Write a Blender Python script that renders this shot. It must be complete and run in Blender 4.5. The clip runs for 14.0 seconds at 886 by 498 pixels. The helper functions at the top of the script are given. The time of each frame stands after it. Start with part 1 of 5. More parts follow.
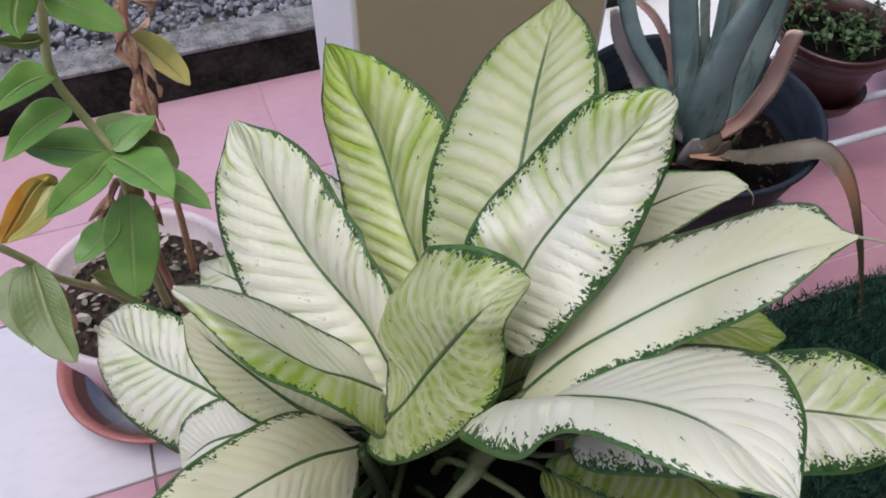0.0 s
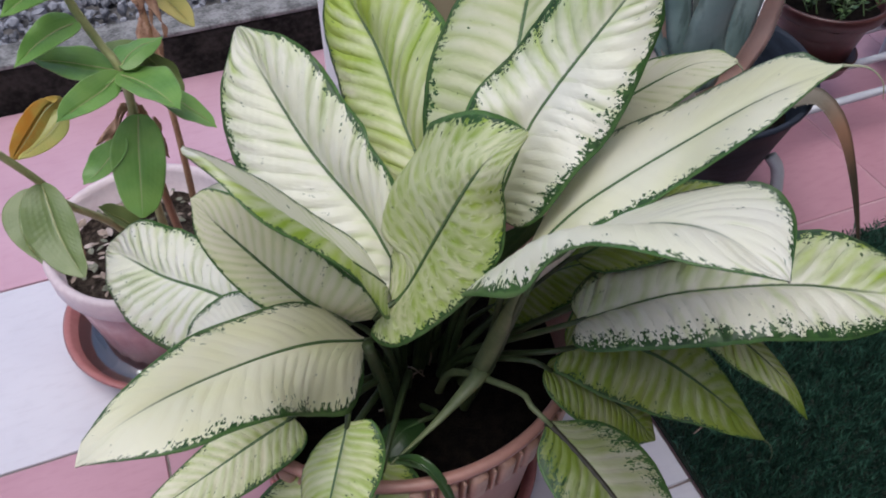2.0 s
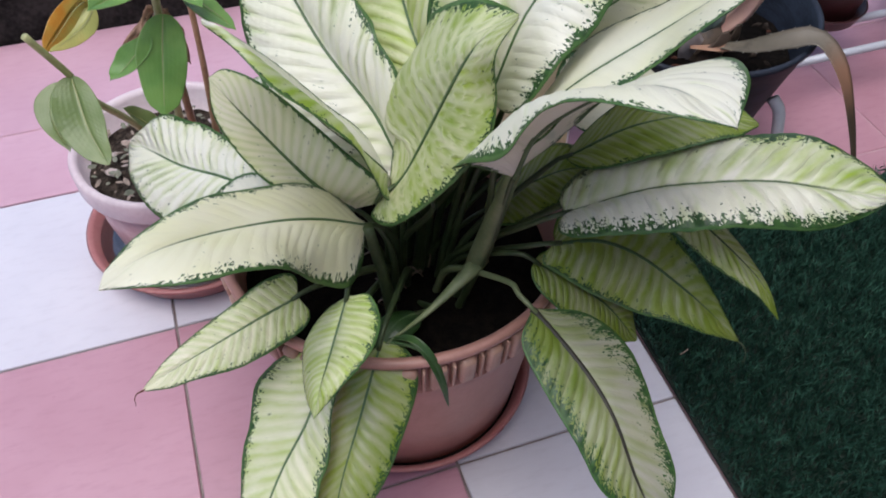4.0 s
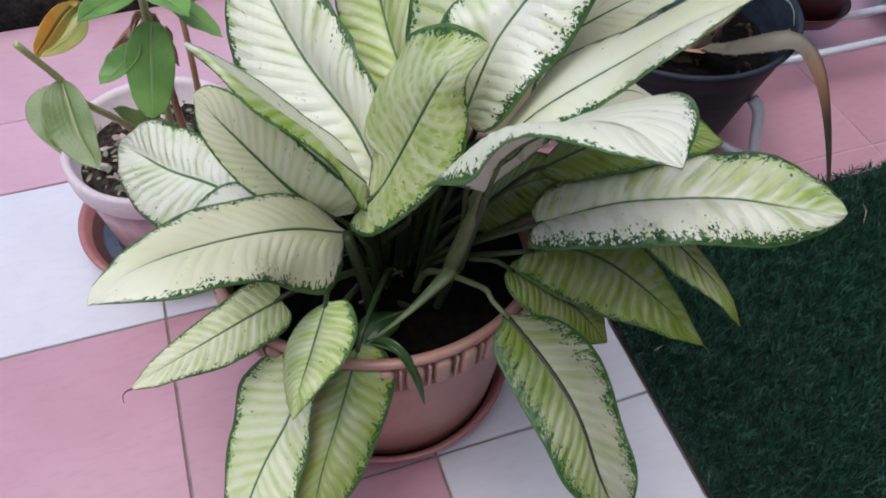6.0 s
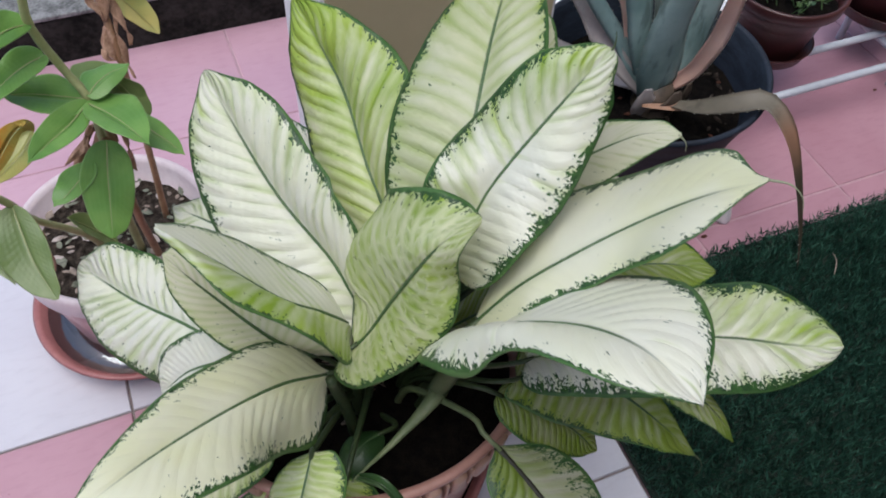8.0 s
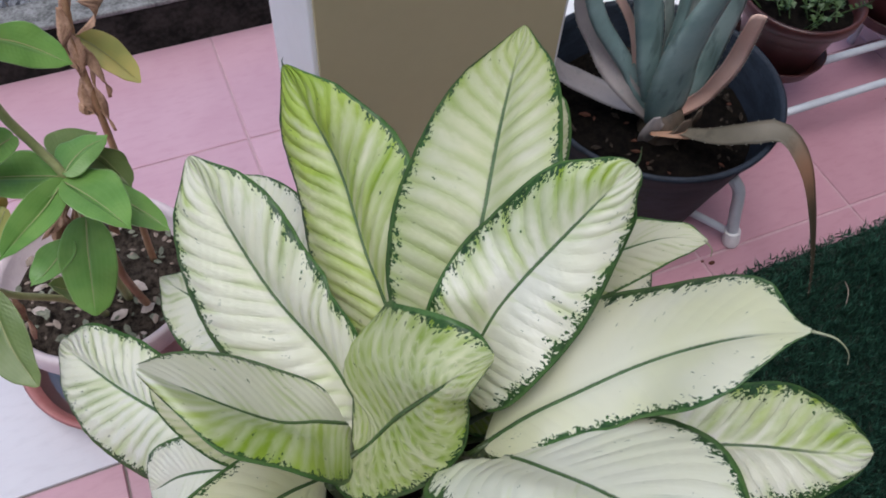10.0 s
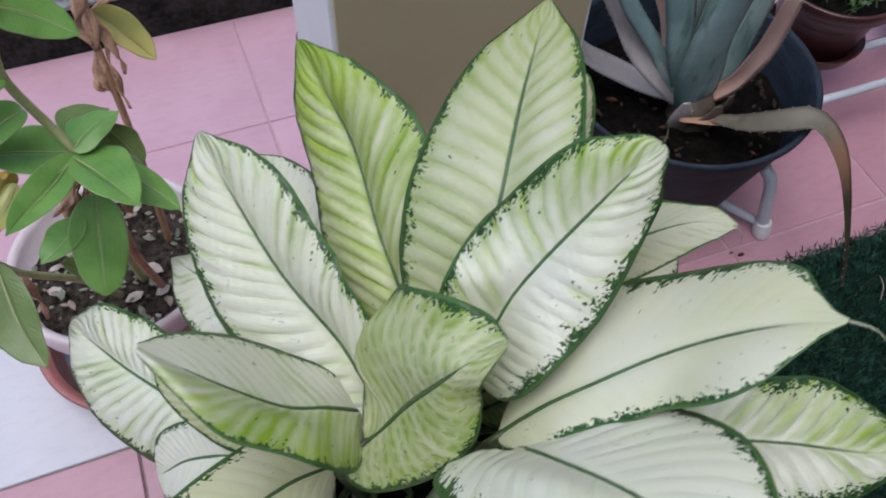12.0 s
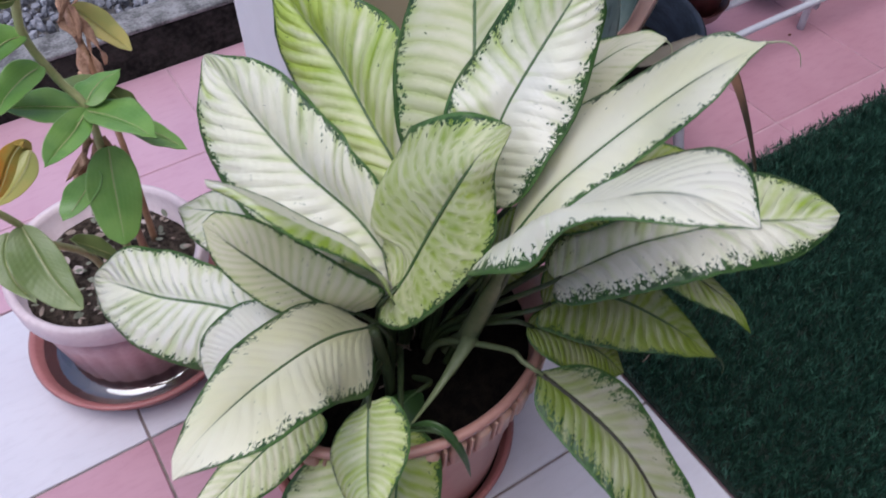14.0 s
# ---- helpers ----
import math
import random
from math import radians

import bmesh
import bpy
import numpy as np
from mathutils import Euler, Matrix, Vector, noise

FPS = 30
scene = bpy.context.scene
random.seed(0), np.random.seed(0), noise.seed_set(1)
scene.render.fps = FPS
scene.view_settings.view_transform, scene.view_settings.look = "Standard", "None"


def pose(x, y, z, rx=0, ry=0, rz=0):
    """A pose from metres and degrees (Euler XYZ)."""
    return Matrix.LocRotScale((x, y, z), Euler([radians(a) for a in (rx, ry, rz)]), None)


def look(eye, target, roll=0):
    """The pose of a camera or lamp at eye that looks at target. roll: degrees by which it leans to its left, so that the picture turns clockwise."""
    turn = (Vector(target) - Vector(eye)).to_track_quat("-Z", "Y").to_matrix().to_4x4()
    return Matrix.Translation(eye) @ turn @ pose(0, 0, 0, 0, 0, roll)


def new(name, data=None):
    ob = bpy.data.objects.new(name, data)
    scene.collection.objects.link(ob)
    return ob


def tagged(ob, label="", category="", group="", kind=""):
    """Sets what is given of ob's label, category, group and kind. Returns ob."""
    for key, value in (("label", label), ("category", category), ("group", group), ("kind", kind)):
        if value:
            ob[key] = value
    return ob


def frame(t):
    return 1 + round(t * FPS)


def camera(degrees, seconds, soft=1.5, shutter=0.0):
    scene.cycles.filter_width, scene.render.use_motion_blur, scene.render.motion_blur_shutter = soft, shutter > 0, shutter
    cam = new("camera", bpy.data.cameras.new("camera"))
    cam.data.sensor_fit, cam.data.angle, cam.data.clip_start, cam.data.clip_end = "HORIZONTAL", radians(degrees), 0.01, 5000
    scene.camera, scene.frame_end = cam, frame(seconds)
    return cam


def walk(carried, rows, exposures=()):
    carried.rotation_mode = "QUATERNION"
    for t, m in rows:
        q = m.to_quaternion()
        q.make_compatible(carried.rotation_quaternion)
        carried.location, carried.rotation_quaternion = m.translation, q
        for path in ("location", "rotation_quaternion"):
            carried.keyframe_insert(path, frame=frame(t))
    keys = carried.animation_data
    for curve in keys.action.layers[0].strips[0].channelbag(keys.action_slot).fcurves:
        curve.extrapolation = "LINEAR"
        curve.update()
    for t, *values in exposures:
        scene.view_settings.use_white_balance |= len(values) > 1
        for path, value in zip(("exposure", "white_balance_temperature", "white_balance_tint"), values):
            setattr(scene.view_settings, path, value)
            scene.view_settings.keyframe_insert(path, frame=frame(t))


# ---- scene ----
cam = camera(57.1, 14.0, 1.8, 0.5)
PATH = [
    (0, (-0.128, -0.253, 0.992), (0.351, 0.972, -0.515), 0.9),
    (0.5, (-0.134, -0.255, 0.984), (0.357, 0.963, -0.525), 0.8),
    (1, (-0.144, -0.265, 0.964), (0.369, 0.948, -0.541), 0.8),
    (1.5, (-0.151, -0.302, 0.946), (0.37, 0.924, -0.545), 0.6),
    (2, (-0.16, -0.337, 0.931), (0.335, 0.937, -0.529), -0.1),
    (2.5, (-0.161, -0.362, 0.926), (0.297, 0.935, -0.526), -0.9),
    (3, (-0.162, -0.393, 0.926), (0.288, 0.911, -0.521), -0.6),
    (3.5, (-0.167, -0.411, 0.925), (0.278, 0.875, -0.54), -0.3),
    (3.7, (-0.173, -0.419, 0.92), (0.27, 0.847, -0.563), 0.3),
    (5.8, (-0.156, -0.427, 0.955), (0.273, 0.768, -0.591), 1.8),
    (6, (-0.155, -0.424, 0.963), (0.278, 0.768, -0.584), 1.9),
    (6.5, (-0.15, -0.409, 0.979), (0.286, 0.784, -0.566), 1.9),
    (7, (-0.143, -0.377, 1.0), (0.3, 0.796, -0.559), 2.1),
    (7.5, (-0.13, -0.331, 1.019), (0.342, 0.802, -0.56), 2.7),
    (8, (-0.137, -0.29, 1.028), (0.383, 0.814, -0.556), 3.9),
    (8.5, (-0.142, -0.259, 1.033), (0.4, 0.825, -0.558), 4.4),
    (9, (-0.136, -0.227, 1.043), (0.424, 0.841, -0.552), 4.7),
    (11.5, (-0.062, -0.147, 1.061), (0.349, 0.805, -0.649), 3.4),
    (12, (-0.091, -0.172, 1.033), (0.351, 0.855, -0.626), 2.8),
    (12.5, (-0.144, -0.203, 1.007), (0.361, 0.883, -0.595), 2.3),
    (13, (-0.186, -0.234, 0.997), (0.402, 0.837, -0.586), 2.0),
    (13.5, (-0.204, -0.294, 0.995), (0.474, 0.801, -0.535), 1.3),
    (14, (-0.245, -0.334, 0.996), (0.451, 0.766, -0.523), -0.1),
]
LIGHT = [(0.0, 0.1, 6240, 12), (1.5, 0.08, 6190, 11), (3.0, 0.15, 6140, 13), (3.5, 0.3, 6130, 12), (6.0, 0.24, 6040, 8), (6.5, 0.26, 5940, 2), (8.0, 0.15, 6090, 7), (9.0, 0.08, 6140, 8), (11.5, 0.02, 5990, 7), (12.5, 0.05, 5890, 7), (13.0, 0.02, 5900, 9), (14.0, 0.17, 5940, 15)]
walk(cam, [(t, look(eye, target, roll)) for t, eye, target, roll in PATH], LIGHT)

# ---------------------------------------------------------------- world and light
world = bpy.data.worlds.new("sky")
scene.world = world
world.use_nodes = True
wt = world.node_tree
sky = wt.nodes.new("ShaderNodeTexSky")
sky.sky_type = "NISHITA"
sky.sun_disc = False
sky.sun_elevation = radians(79)
sky.sun_rotation = radians(-123)
sky.air_density, sky.dust_density = 0.8, 3.0
wt.links.new(sky.outputs[0], wt.nodes["Background"].inputs[0])
wt.nodes["Background"].inputs[1].default_value = 0.145
sun = new("sun", bpy.data.lights.new("sun", "SUN"))
sun.data.energy, sun.data.angle, sun.data.color = 1.60, radians(50), (1.0, 0.985, 0.96)
sun.matrix_world = look((-0.40, -0.26, 2.4), (0, 0, 0))


# ---------------------------------------------------------------- materials
class Mat:
    """A small writer of node materials."""

    def __init__(self, name, rough=0.5, spec=0.5, metal=0.0):
        self.m = bpy.data.materials.new(name)
        self.m.use_nodes = True
        self.co = {}
        self.t = self.m.node_tree
        self.b = self.t.nodes["Principled BSDF"]
        self.b.inputs["Roughness"].default_value = rough
        self.b.inputs["Specular IOR Level"].default_value = spec
        self.b.inputs["Metallic"].default_value = metal

    def n(self, kind, **kw):
        node = self.t.nodes.new("ShaderNode" + kind)
        for k, v in kw.items():
            if k == "op":
                node.operation = v
            elif k == "blend":
                node.blend_type = v
            elif k == "clamp":
                node.use_clamp = v
            else:
                node.inputs[k].default_value = v
        return node

    def l(self, a, b):
        self.t.links.new(a, b)

    def math(self, op, a, b=None, c=None, clamp=False):
        node = self.t.nodes.new("ShaderNodeMath")
        node.operation, node.use_clamp = op, clamp
        for i, v in enumerate((a, b, c)):
            if v is None:
                continue
            if isinstance(v, (int, float)):
                node.inputs[i].default_value = v
            else:
                self.l(v, node.inputs[i])
        return node.outputs[0]

    def smooth(self, x, lo, hi):
        node = self.t.nodes.new("ShaderNodeMapRange")
        node.interpolation_type = "SMOOTHSTEP"
        self.l(x, node.inputs[0])
        node.inputs[1].default_value, node.inputs[2].default_value = lo, hi
        return node.outputs[0]

    def mix(self, f, a, b, blend="MIX"):
        node = self.t.nodes.new("ShaderNodeMix")
        node.data_type, node.blend_type = "RGBA", blend
        for sock, v in ((node.inputs[0], f), (node.inputs[6], a), (node.inputs[7], b)):
            if isinstance(v, tuple):
                sock.default_value = (*v, 1.0)
            elif isinstance(v, (int, float)):
                sock.default_value = v
            else:
                self.l(v, sock)
        return node.outputs[2]

    def noise(self, scale, detail=3.0, rough=0.55, vec=None, stretch=None):
        node = self.n("TexNoise")
        node.inputs["Scale"].default_value = scale
        node.inputs["Detail"].default_value = detail
        node.inputs["Roughness"].default_value = rough
        src = vec or self.coord()
        if stretch:
            mp = self.t.nodes.new("ShaderNodeMapping")
            mp.inputs["Scale"].default_value = stretch
            self.l(src, mp.inputs[0])
            src = mp.outputs[0]
        self.l(src, node.inputs["Vector"])
        return node.outputs["Fac"]

    def coord(self, which="Object"):
        if which not in self.co:
            self.co[which] = self.t.nodes.new("ShaderNodeTexCoord").outputs[which]
        return self.co[which]

    def rnd(self):
        return self.t.nodes.new("ShaderNodeObjectInfo").outputs["Random"]

    def color(self, v):
        if isinstance(v, tuple):
            self.b.inputs["Base Color"].default_value = (*v, 1.0)
        else:
            self.l(v, self.b.inputs["Base Color"])
        return self

    def bump(self, h, strength=0.3, dist=0.002):
        node = self.t.nodes.new("ShaderNodeBump")
        node.inputs["Strength"].default_value, node.inputs["Distance"].default_value = strength, dist
        self.l(h, node.inputs["Height"])
        self.l(node.outputs[0], self.b.inputs["Normal"])
        return self

    def rough(self, v):
        self.l(v, self.b.inputs["Roughness"])
        return self

    def leaky(self, share, col):
        """Some light passes through, as through a leaf."""
        tr = self.t.nodes.new("ShaderNodeBsdfTranslucent")
        if isinstance(col, tuple):
            tr.inputs[0].default_value = (*col, 1.0)
        else:
            self.l(col, tr.inputs[0])
        mx = self.t.nodes.new("ShaderNodeMixShader")
        mx.inputs[0].default_value = share
        self.l(self.b.outputs[0], mx.inputs[1])
        self.l(tr.outputs[0], mx.inputs[2])
        self.l(mx.outputs[0], self.t.nodes["Material Output"].inputs[0])
        return self


def plain(name, c, c2, scale, rough=0.5, spec=0.5, bump=0.15, dist=0.001, metal=0.0, detail=4.0, stretch=None):
    m = Mat(name, rough, spec, metal)
    a = m.noise(scale, detail, stretch=stretch)
    b = m.noise(scale * 6.3, 3.0, stretch=stretch)
    f = m.math("ADD", m.math("MULTIPLY", a, 0.65), m.math("MULTIPLY", b, 0.35))
    m.color(m.mix(m.smooth(f, 0.35, 0.65), c, c2))
    m.bump(b, bump, dist)
    return m.m


def variegated(name, tone=0.3, dull=0.0, zone=0.30, relief=1.0, mott=2.0, tip=0.4, base=0.0, white=0.0, pucker=0.0, crease=True, thin=0.22, rough=0.42, half=0.0, ribwide=1.0, ribcol=(0.075, 0.125, 0.050)):
    """Cream blade with a green midrib, lime between or along the side veins, and a green margin breaking up into specks."""
    m = Mat(name, rough, 0.5)
    uv = m.t.nodes.new("ShaderNodeSeparateXYZ")
    m.l(m.coord("UV"), uv.inputs[0])
    s, v = uv.outputs[0], uv.outputs[1]
    c = m.math("MULTIPLY_ADD", v, 2.0, -1.0)
    a = m.math("ABSOLUTE", c)
    fine = m.noise(420.0, 2.0, 0.6)
    mid = m.noise(130.0, 2.0, 0.5)
    big = m.noise(16.0, 2.0)
    q = m.math("SUBTRACT", m.math("MULTIPLY", s, 18.0), m.math("MULTIPLY", m.math("POWER", a, 0.85), 3.3))
    which = m.math("ADD", m.math("MULTIPLY", m.math("SIGN", c), 5.0), m.math("MULTIPLY", m.rnd(), 90.0))

    def along(kq, ka, jit=0.0):
        node = m.t.nodes.new("ShaderNodeCombineXYZ")
        x, y = m.math("MULTIPLY", q, kq), m.math("MULTIPLY", a, ka)
        if jit:
            x = m.math("ADD", x, m.math("MULTIPLY", m.math("SUBTRACT", mid, 0.5), jit))
            y = m.math("ADD", y, m.math("MULTIPLY", m.math("SUBTRACT", fine, 0.5), jit))
        m.l(x, node.inputs[0])
        m.l(y, node.inputs[1])
        m.l(which, node.inputs[2])
        return node.outputs[0]

    def cells(vec):
        node = m.t.nodes.new("ShaderNodeTexVoronoi")
        node.inputs["Scale"].default_value = 1.0
        m.l(vec, node.inputs["Vector"])
        sp = m.t.nodes.new("ShaderNodeSeparateColor")
        m.l(node.outputs["Color"], sp.inputs[0])
        return sp.outputs[0]

    blot = m.noise(1.0, 3.0, 0.6, vec=along(3.2, 5.0))
    patch = m.noise(1.0, 3.0, 0.5, vec=along(0.75, 1.3))
    # lime bands
    wob = m.math("MULTIPLY", m.math("SUBTRACT", blot, 0.5), 0.35)
    sign = 0.5 if crease else -0.5
    band = m.math("ADD", m.math("MULTIPLY", m.math("COSINE", m.math("MULTIPLY", m.math("ADD", q, wob), 6.2832)), sign), 0.5)
    cross = m.math("ADD", m.math("MULTIPLY", a, 5.0), m.math("ADD", m.math("MULTIPLY", patch, 3.5), m.math("MULTIPLY", blot, 1.4)))
    pocket = m.math("MULTIPLY", m.math("SUBTRACT", 1.0, band), m.math("ABSOLUTE", m.math("SINE", m.math("MULTIPLY", cross, 3.1416))))
    f = m.math("ADD", m.math("MULTIPLY", m.math("POWER", band, 1.4), 0.0 if pucker else 0.30), m.math("MULTIPLY", m.math("SUBTRACT", patch, 0.5), mott))
    f = m.math("ADD", f, m.math("MULTIPLY", m.math("SUBTRACT", blot, 0.5), 0.25))
    f = m.math("ADD", f, m.math("MULTIPLY", m.math("SUBTRACT", pocket, 0.4), pucker))
    f = m.math("ADD", f, m.math("MULTIPLY", m.smooth(s, 0.60, 1.0), tip))
    f = m.math("ADD", f, m.math("MULTIPLY", m.smooth(m.math("SUBTRACT", 1.0, s), 0.65, 1.0), base))
    f = m.math("ADD", f, m.math("MULTIPLY", m.smooth(a, 0.6, 1.0), 0.25))
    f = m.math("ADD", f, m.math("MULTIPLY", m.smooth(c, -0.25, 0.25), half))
    f = m.math("ADD", f, tone - 0.62, clamp=True)
    # dull darkens cream and lime; low leaves get their canopy shade this way
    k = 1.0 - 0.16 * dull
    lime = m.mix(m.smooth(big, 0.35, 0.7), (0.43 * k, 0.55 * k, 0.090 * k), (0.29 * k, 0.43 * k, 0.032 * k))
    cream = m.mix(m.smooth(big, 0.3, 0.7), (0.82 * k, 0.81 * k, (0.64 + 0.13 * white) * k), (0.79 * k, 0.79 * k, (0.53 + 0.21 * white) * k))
    col = m.mix(f, cream, lime)
    # margin: solid outside, specks that thin out towards the middle
    cell = m.math("ADD", m.math("MULTIPLY", cells(along(9.5, 27.0, 2.2)), 0.66), m.math("MULTIPLY", cells(along(3.0, 9.0, 1.6)), 0.34))
    reach = m.math("MULTIPLY_ADD", m.math("SUBTRACT", patch, 0.5), -1.1 * zone, 1.0 - zone)
    near = m.math("DIVIDE", m.math("SUBTRACT", a, reach), zone)
    near = m.math("ADD", near, m.math("MULTIPLY", m.smooth(s, 0.82, 1.0), 0.15))
    odds = m.math("POWER", m.math("MAXIMUM", near, 0.0), 1.7)
    green = m.smooth(m.math("SUBTRACT", m.math("MULTIPLY_ADD", odds, 0.90, 0.055), cell), 0.0, 0.035)
    green = m.math("MULTIPLY", green, m.smooth(a, 0.10, 0.5))
    solid = m.smooth(m.math("ADD", a, m.math("MULTIPLY", m.math("SUBTRACT", blot, 0.5), 0.16)), 0.935, 0.95)
    green = m.math("MAXIMUM", green, solid)
    dark = m.mix(m.smooth(blot, 0.35, 0.65), (0.020, 0.062, 0.018), (0.048, 0.125, 0.026))
    col = m.mix(green, col, dark)
    col = m.mix(m.smooth(m.math("ADD", a, m.math("MULTIPLY", m.math("SUBTRACT", mid, 0.5), 0.06)), 0.945, 0.965), col, m.mix(m.smooth(big, 0.3, 0.7), (0.055, 0.14, 0.035), (0.11, 0.22, 0.060)))
    rib = m.math("SUBTRACT", 1.0, m.smooth(m.math("ADD", a, m.math("MULTIPLY", m.math("SUBTRACT", fine, 0.5), 0.02)), 0.014 * ribwide, 0.034 * ribwide))
    rib = m.math("MULTIPLY", rib, m.smooth(m.math("SUBTRACT", 1.0, s), 0.02, 0.3))
    col = m.mix(rib, col, ribcol)
    m.color(col)
    # pillows between the side veins, puckers, grain
    wave = m.math("POWER", m.math("ABSOLUTE", m.math("SINE", m.math("MULTIPLY", m.math("ADD", q, m.math("MULTIPLY", wob, 0.8)), 3.1416))), 0.7)
    env = m.math("MULTIPLY", m.smooth(a, 0.02, 0.30), m.math("SUBTRACT", 1.0, m.smooth(a, 0.70, 0.98)))
    env = m.math("MULTIPLY", env, m.math("MULTIPLY_ADD", m.smooth(patch, 0.35, 0.65), 0.75, 0.35))
    h = m.math("MULTIPLY", m.math("MULTIPLY", wave, env), relief)
    h = m.math("ADD", h, m.math("MULTIPLY", m.math("SUBTRACT", blot, 0.5), 0.35 * relief))
    h = m.math("ADD", h, m.math("ADD", m.math("MULTIPLY", mid, 0.06), m.math("MULTIPLY", pocket, -1.1 * pucker)))
    h = m.math("ADD", h, m.math("MULTIPLY", fine, 0.02))
    m.bump(h, 1.0, 0.0014)
    m.leaky(thin, col)
    return m.m


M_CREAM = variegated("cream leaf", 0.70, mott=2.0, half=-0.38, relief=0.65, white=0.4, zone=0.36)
M_RIBBED = variegated("ribbed cream leaf", 0.51, relief=1.0, white=0.4, zone=0.26, tip=0.15)
M_ROUND = variegated("white leaf with lime creases", 0.56, mott=1.3, relief=1.5, zone=0.24, tip=-0.1, white=0.5)
M_WHITEUP = variegated("white leaf", 0.16, relief=0.4, white=0.4, zone=0.27, tip=0.15, rough=0.36)
M_LIME = variegated("lime leaf", 1.04, mott=1.8, relief=0.9, zone=0.22, tip=0.55)
M_YOUNG = variegated("puckered lime leaf", 1.14, mott=1.5, relief=0.10, zone=0.24, tip=-0.10, base=-0.15, pucker=0.40, thin=0.28)
# dull here puts the shade under the upper leaves into the colour
M_DEEP = variegated("deep lime leaf with shade in its colour", 1.26, 2.0, mott=1.6, relief=0.8, zone=0.26, tip=0.2, crease=False)
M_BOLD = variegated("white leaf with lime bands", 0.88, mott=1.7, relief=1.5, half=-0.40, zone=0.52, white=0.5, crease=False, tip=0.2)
M_PALE = variegated("smooth pale leaf", 0.22, 0.2, mott=0.6, relief=0.10, zone=0.30, tip=0.1)
M_PALEC = variegated("pale yellow green leaf", 0.80, 0.9, mott=0.8, relief=0.8, zone=0.26, tip=0.3)
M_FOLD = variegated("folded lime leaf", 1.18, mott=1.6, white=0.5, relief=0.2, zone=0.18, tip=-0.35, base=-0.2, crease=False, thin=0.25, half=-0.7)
M_LONG = variegated("long yellowish cream leaf", 0.24, thin=0.22, mott=0.9, relief=0.35, zone=0.30, tip=0.0)
M_SMALL = variegated("bright lime and cream leaf", 0.80, mott=1.2, relief=0.4, zone=0.30, base=0.30, tip=-0.35, crease=False)
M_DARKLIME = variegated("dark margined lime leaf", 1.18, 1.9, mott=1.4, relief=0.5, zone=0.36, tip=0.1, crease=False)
M_FRESH = variegated("fresh lime leaf", 1.05, mott=1.3, relief=0.35, zone=0.26, tip=0.1, crease=False)
M_SHY = variegated("dull smooth leaf", 0.62, 0.0, mott=0.5, relief=0.12, zone=0.15, tip=0.0)
# cream and lime darkened for the shade below the canopy
M_HANG = variegated("lime and cream leaf with shade in its colour", 0.62, 3.0, mott=1.4, relief=0.6, zone=0.58, base=0.45, crease=False, tip=0.0, half=0.55, ribwide=1.7, ribcol=(0.028, 0.026, 0.014))
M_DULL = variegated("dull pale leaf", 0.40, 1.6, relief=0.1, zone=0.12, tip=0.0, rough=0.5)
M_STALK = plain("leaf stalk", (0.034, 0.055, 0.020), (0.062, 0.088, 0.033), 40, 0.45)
M_TIP = plain("pale dry leaf tip", (0.28, 0.31, 0.18), (0.38, 0.38, 0.25), 60, 0.5)
M_STALKPALE = plain("pale leaf stalk", (0.12, 0.155, 0.066), (0.18, 0.215, 0.10), 40, 0.45)
M_RIBDARK = plain("dark brown midrib", (0.014, 0.013, 0.007), (0.030, 0.026, 0.014), 60, 0.5)
M_RIB = plain("leaf midrib", (0.055, 0.11, 0.035), (0.09, 0.16, 0.06), 60, 0.45)


def tile_mat(name, c, c2, c3, gloss=0.5):
    m = Mat(name, 0.28, gloss)
    a = m.noise(7.0, 4.0)
    b = m.noise(26.0, 4.0, 0.65, stretch=(1.0, 3.5, 1.0))
    d = m.noise(3.0, 5.0, 0.6, vec=m.coord("Generated"))
    col = m.mix(m.smooth(a, 0.3, 0.7), c, c2)
    col = m.mix(m.math("MULTIPLY", m.smooth(b, 0.45, 0.75), 0.5), col, c3)
    col = m.mix(m.math("MULTIPLY", m.smooth(d, 0.55, 0.8), 0.25), col, c3)
    hue = m.math("MULTIPLY_ADD", m.rnd(), 0.10, 0.95)
    hs = m.n("HueSaturation")
    m.l(col, hs.inputs["Color"])
    m.l(hue, hs.inputs["Value"])
    m.color(hs.outputs[0])
    m.rough(m.math("MULTIPLY_ADD", b, 0.25, 0.20))
    m.bump(m.noise(55.0, 3.0), 0.06, 0.001)
    return m.m


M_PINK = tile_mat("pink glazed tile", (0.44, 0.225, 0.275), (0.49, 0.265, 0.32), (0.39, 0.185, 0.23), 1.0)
# same pink tile near the kerb, its stronger daylight put into the colour
M_PINKLIT = tile_mat("pink glazed tile lightened for daylight", (0.56, 0.33, 0.40), (0.61, 0.375, 0.445), (0.52, 0.29, 0.355), 0.8)
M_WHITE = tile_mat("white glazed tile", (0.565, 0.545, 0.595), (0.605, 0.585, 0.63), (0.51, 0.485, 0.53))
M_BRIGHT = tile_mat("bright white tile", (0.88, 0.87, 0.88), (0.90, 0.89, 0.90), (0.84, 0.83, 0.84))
M_GROUT = plain("grout", (0.20, 0.16, 0.15), (0.30, 0.25, 0.24), 60, 0.9)
M_CLAY = plain("blush plastic pot", (0.36, 0.185, 0.15), (0.41, 0.22, 0.18), 30, 0.42, bump=0.1)
M_CLAYLIP = plain("cream pink pot band", (0.42, 0.27, 0.20), (0.35, 0.20, 0.15), 45, 0.42, bump=0.1)
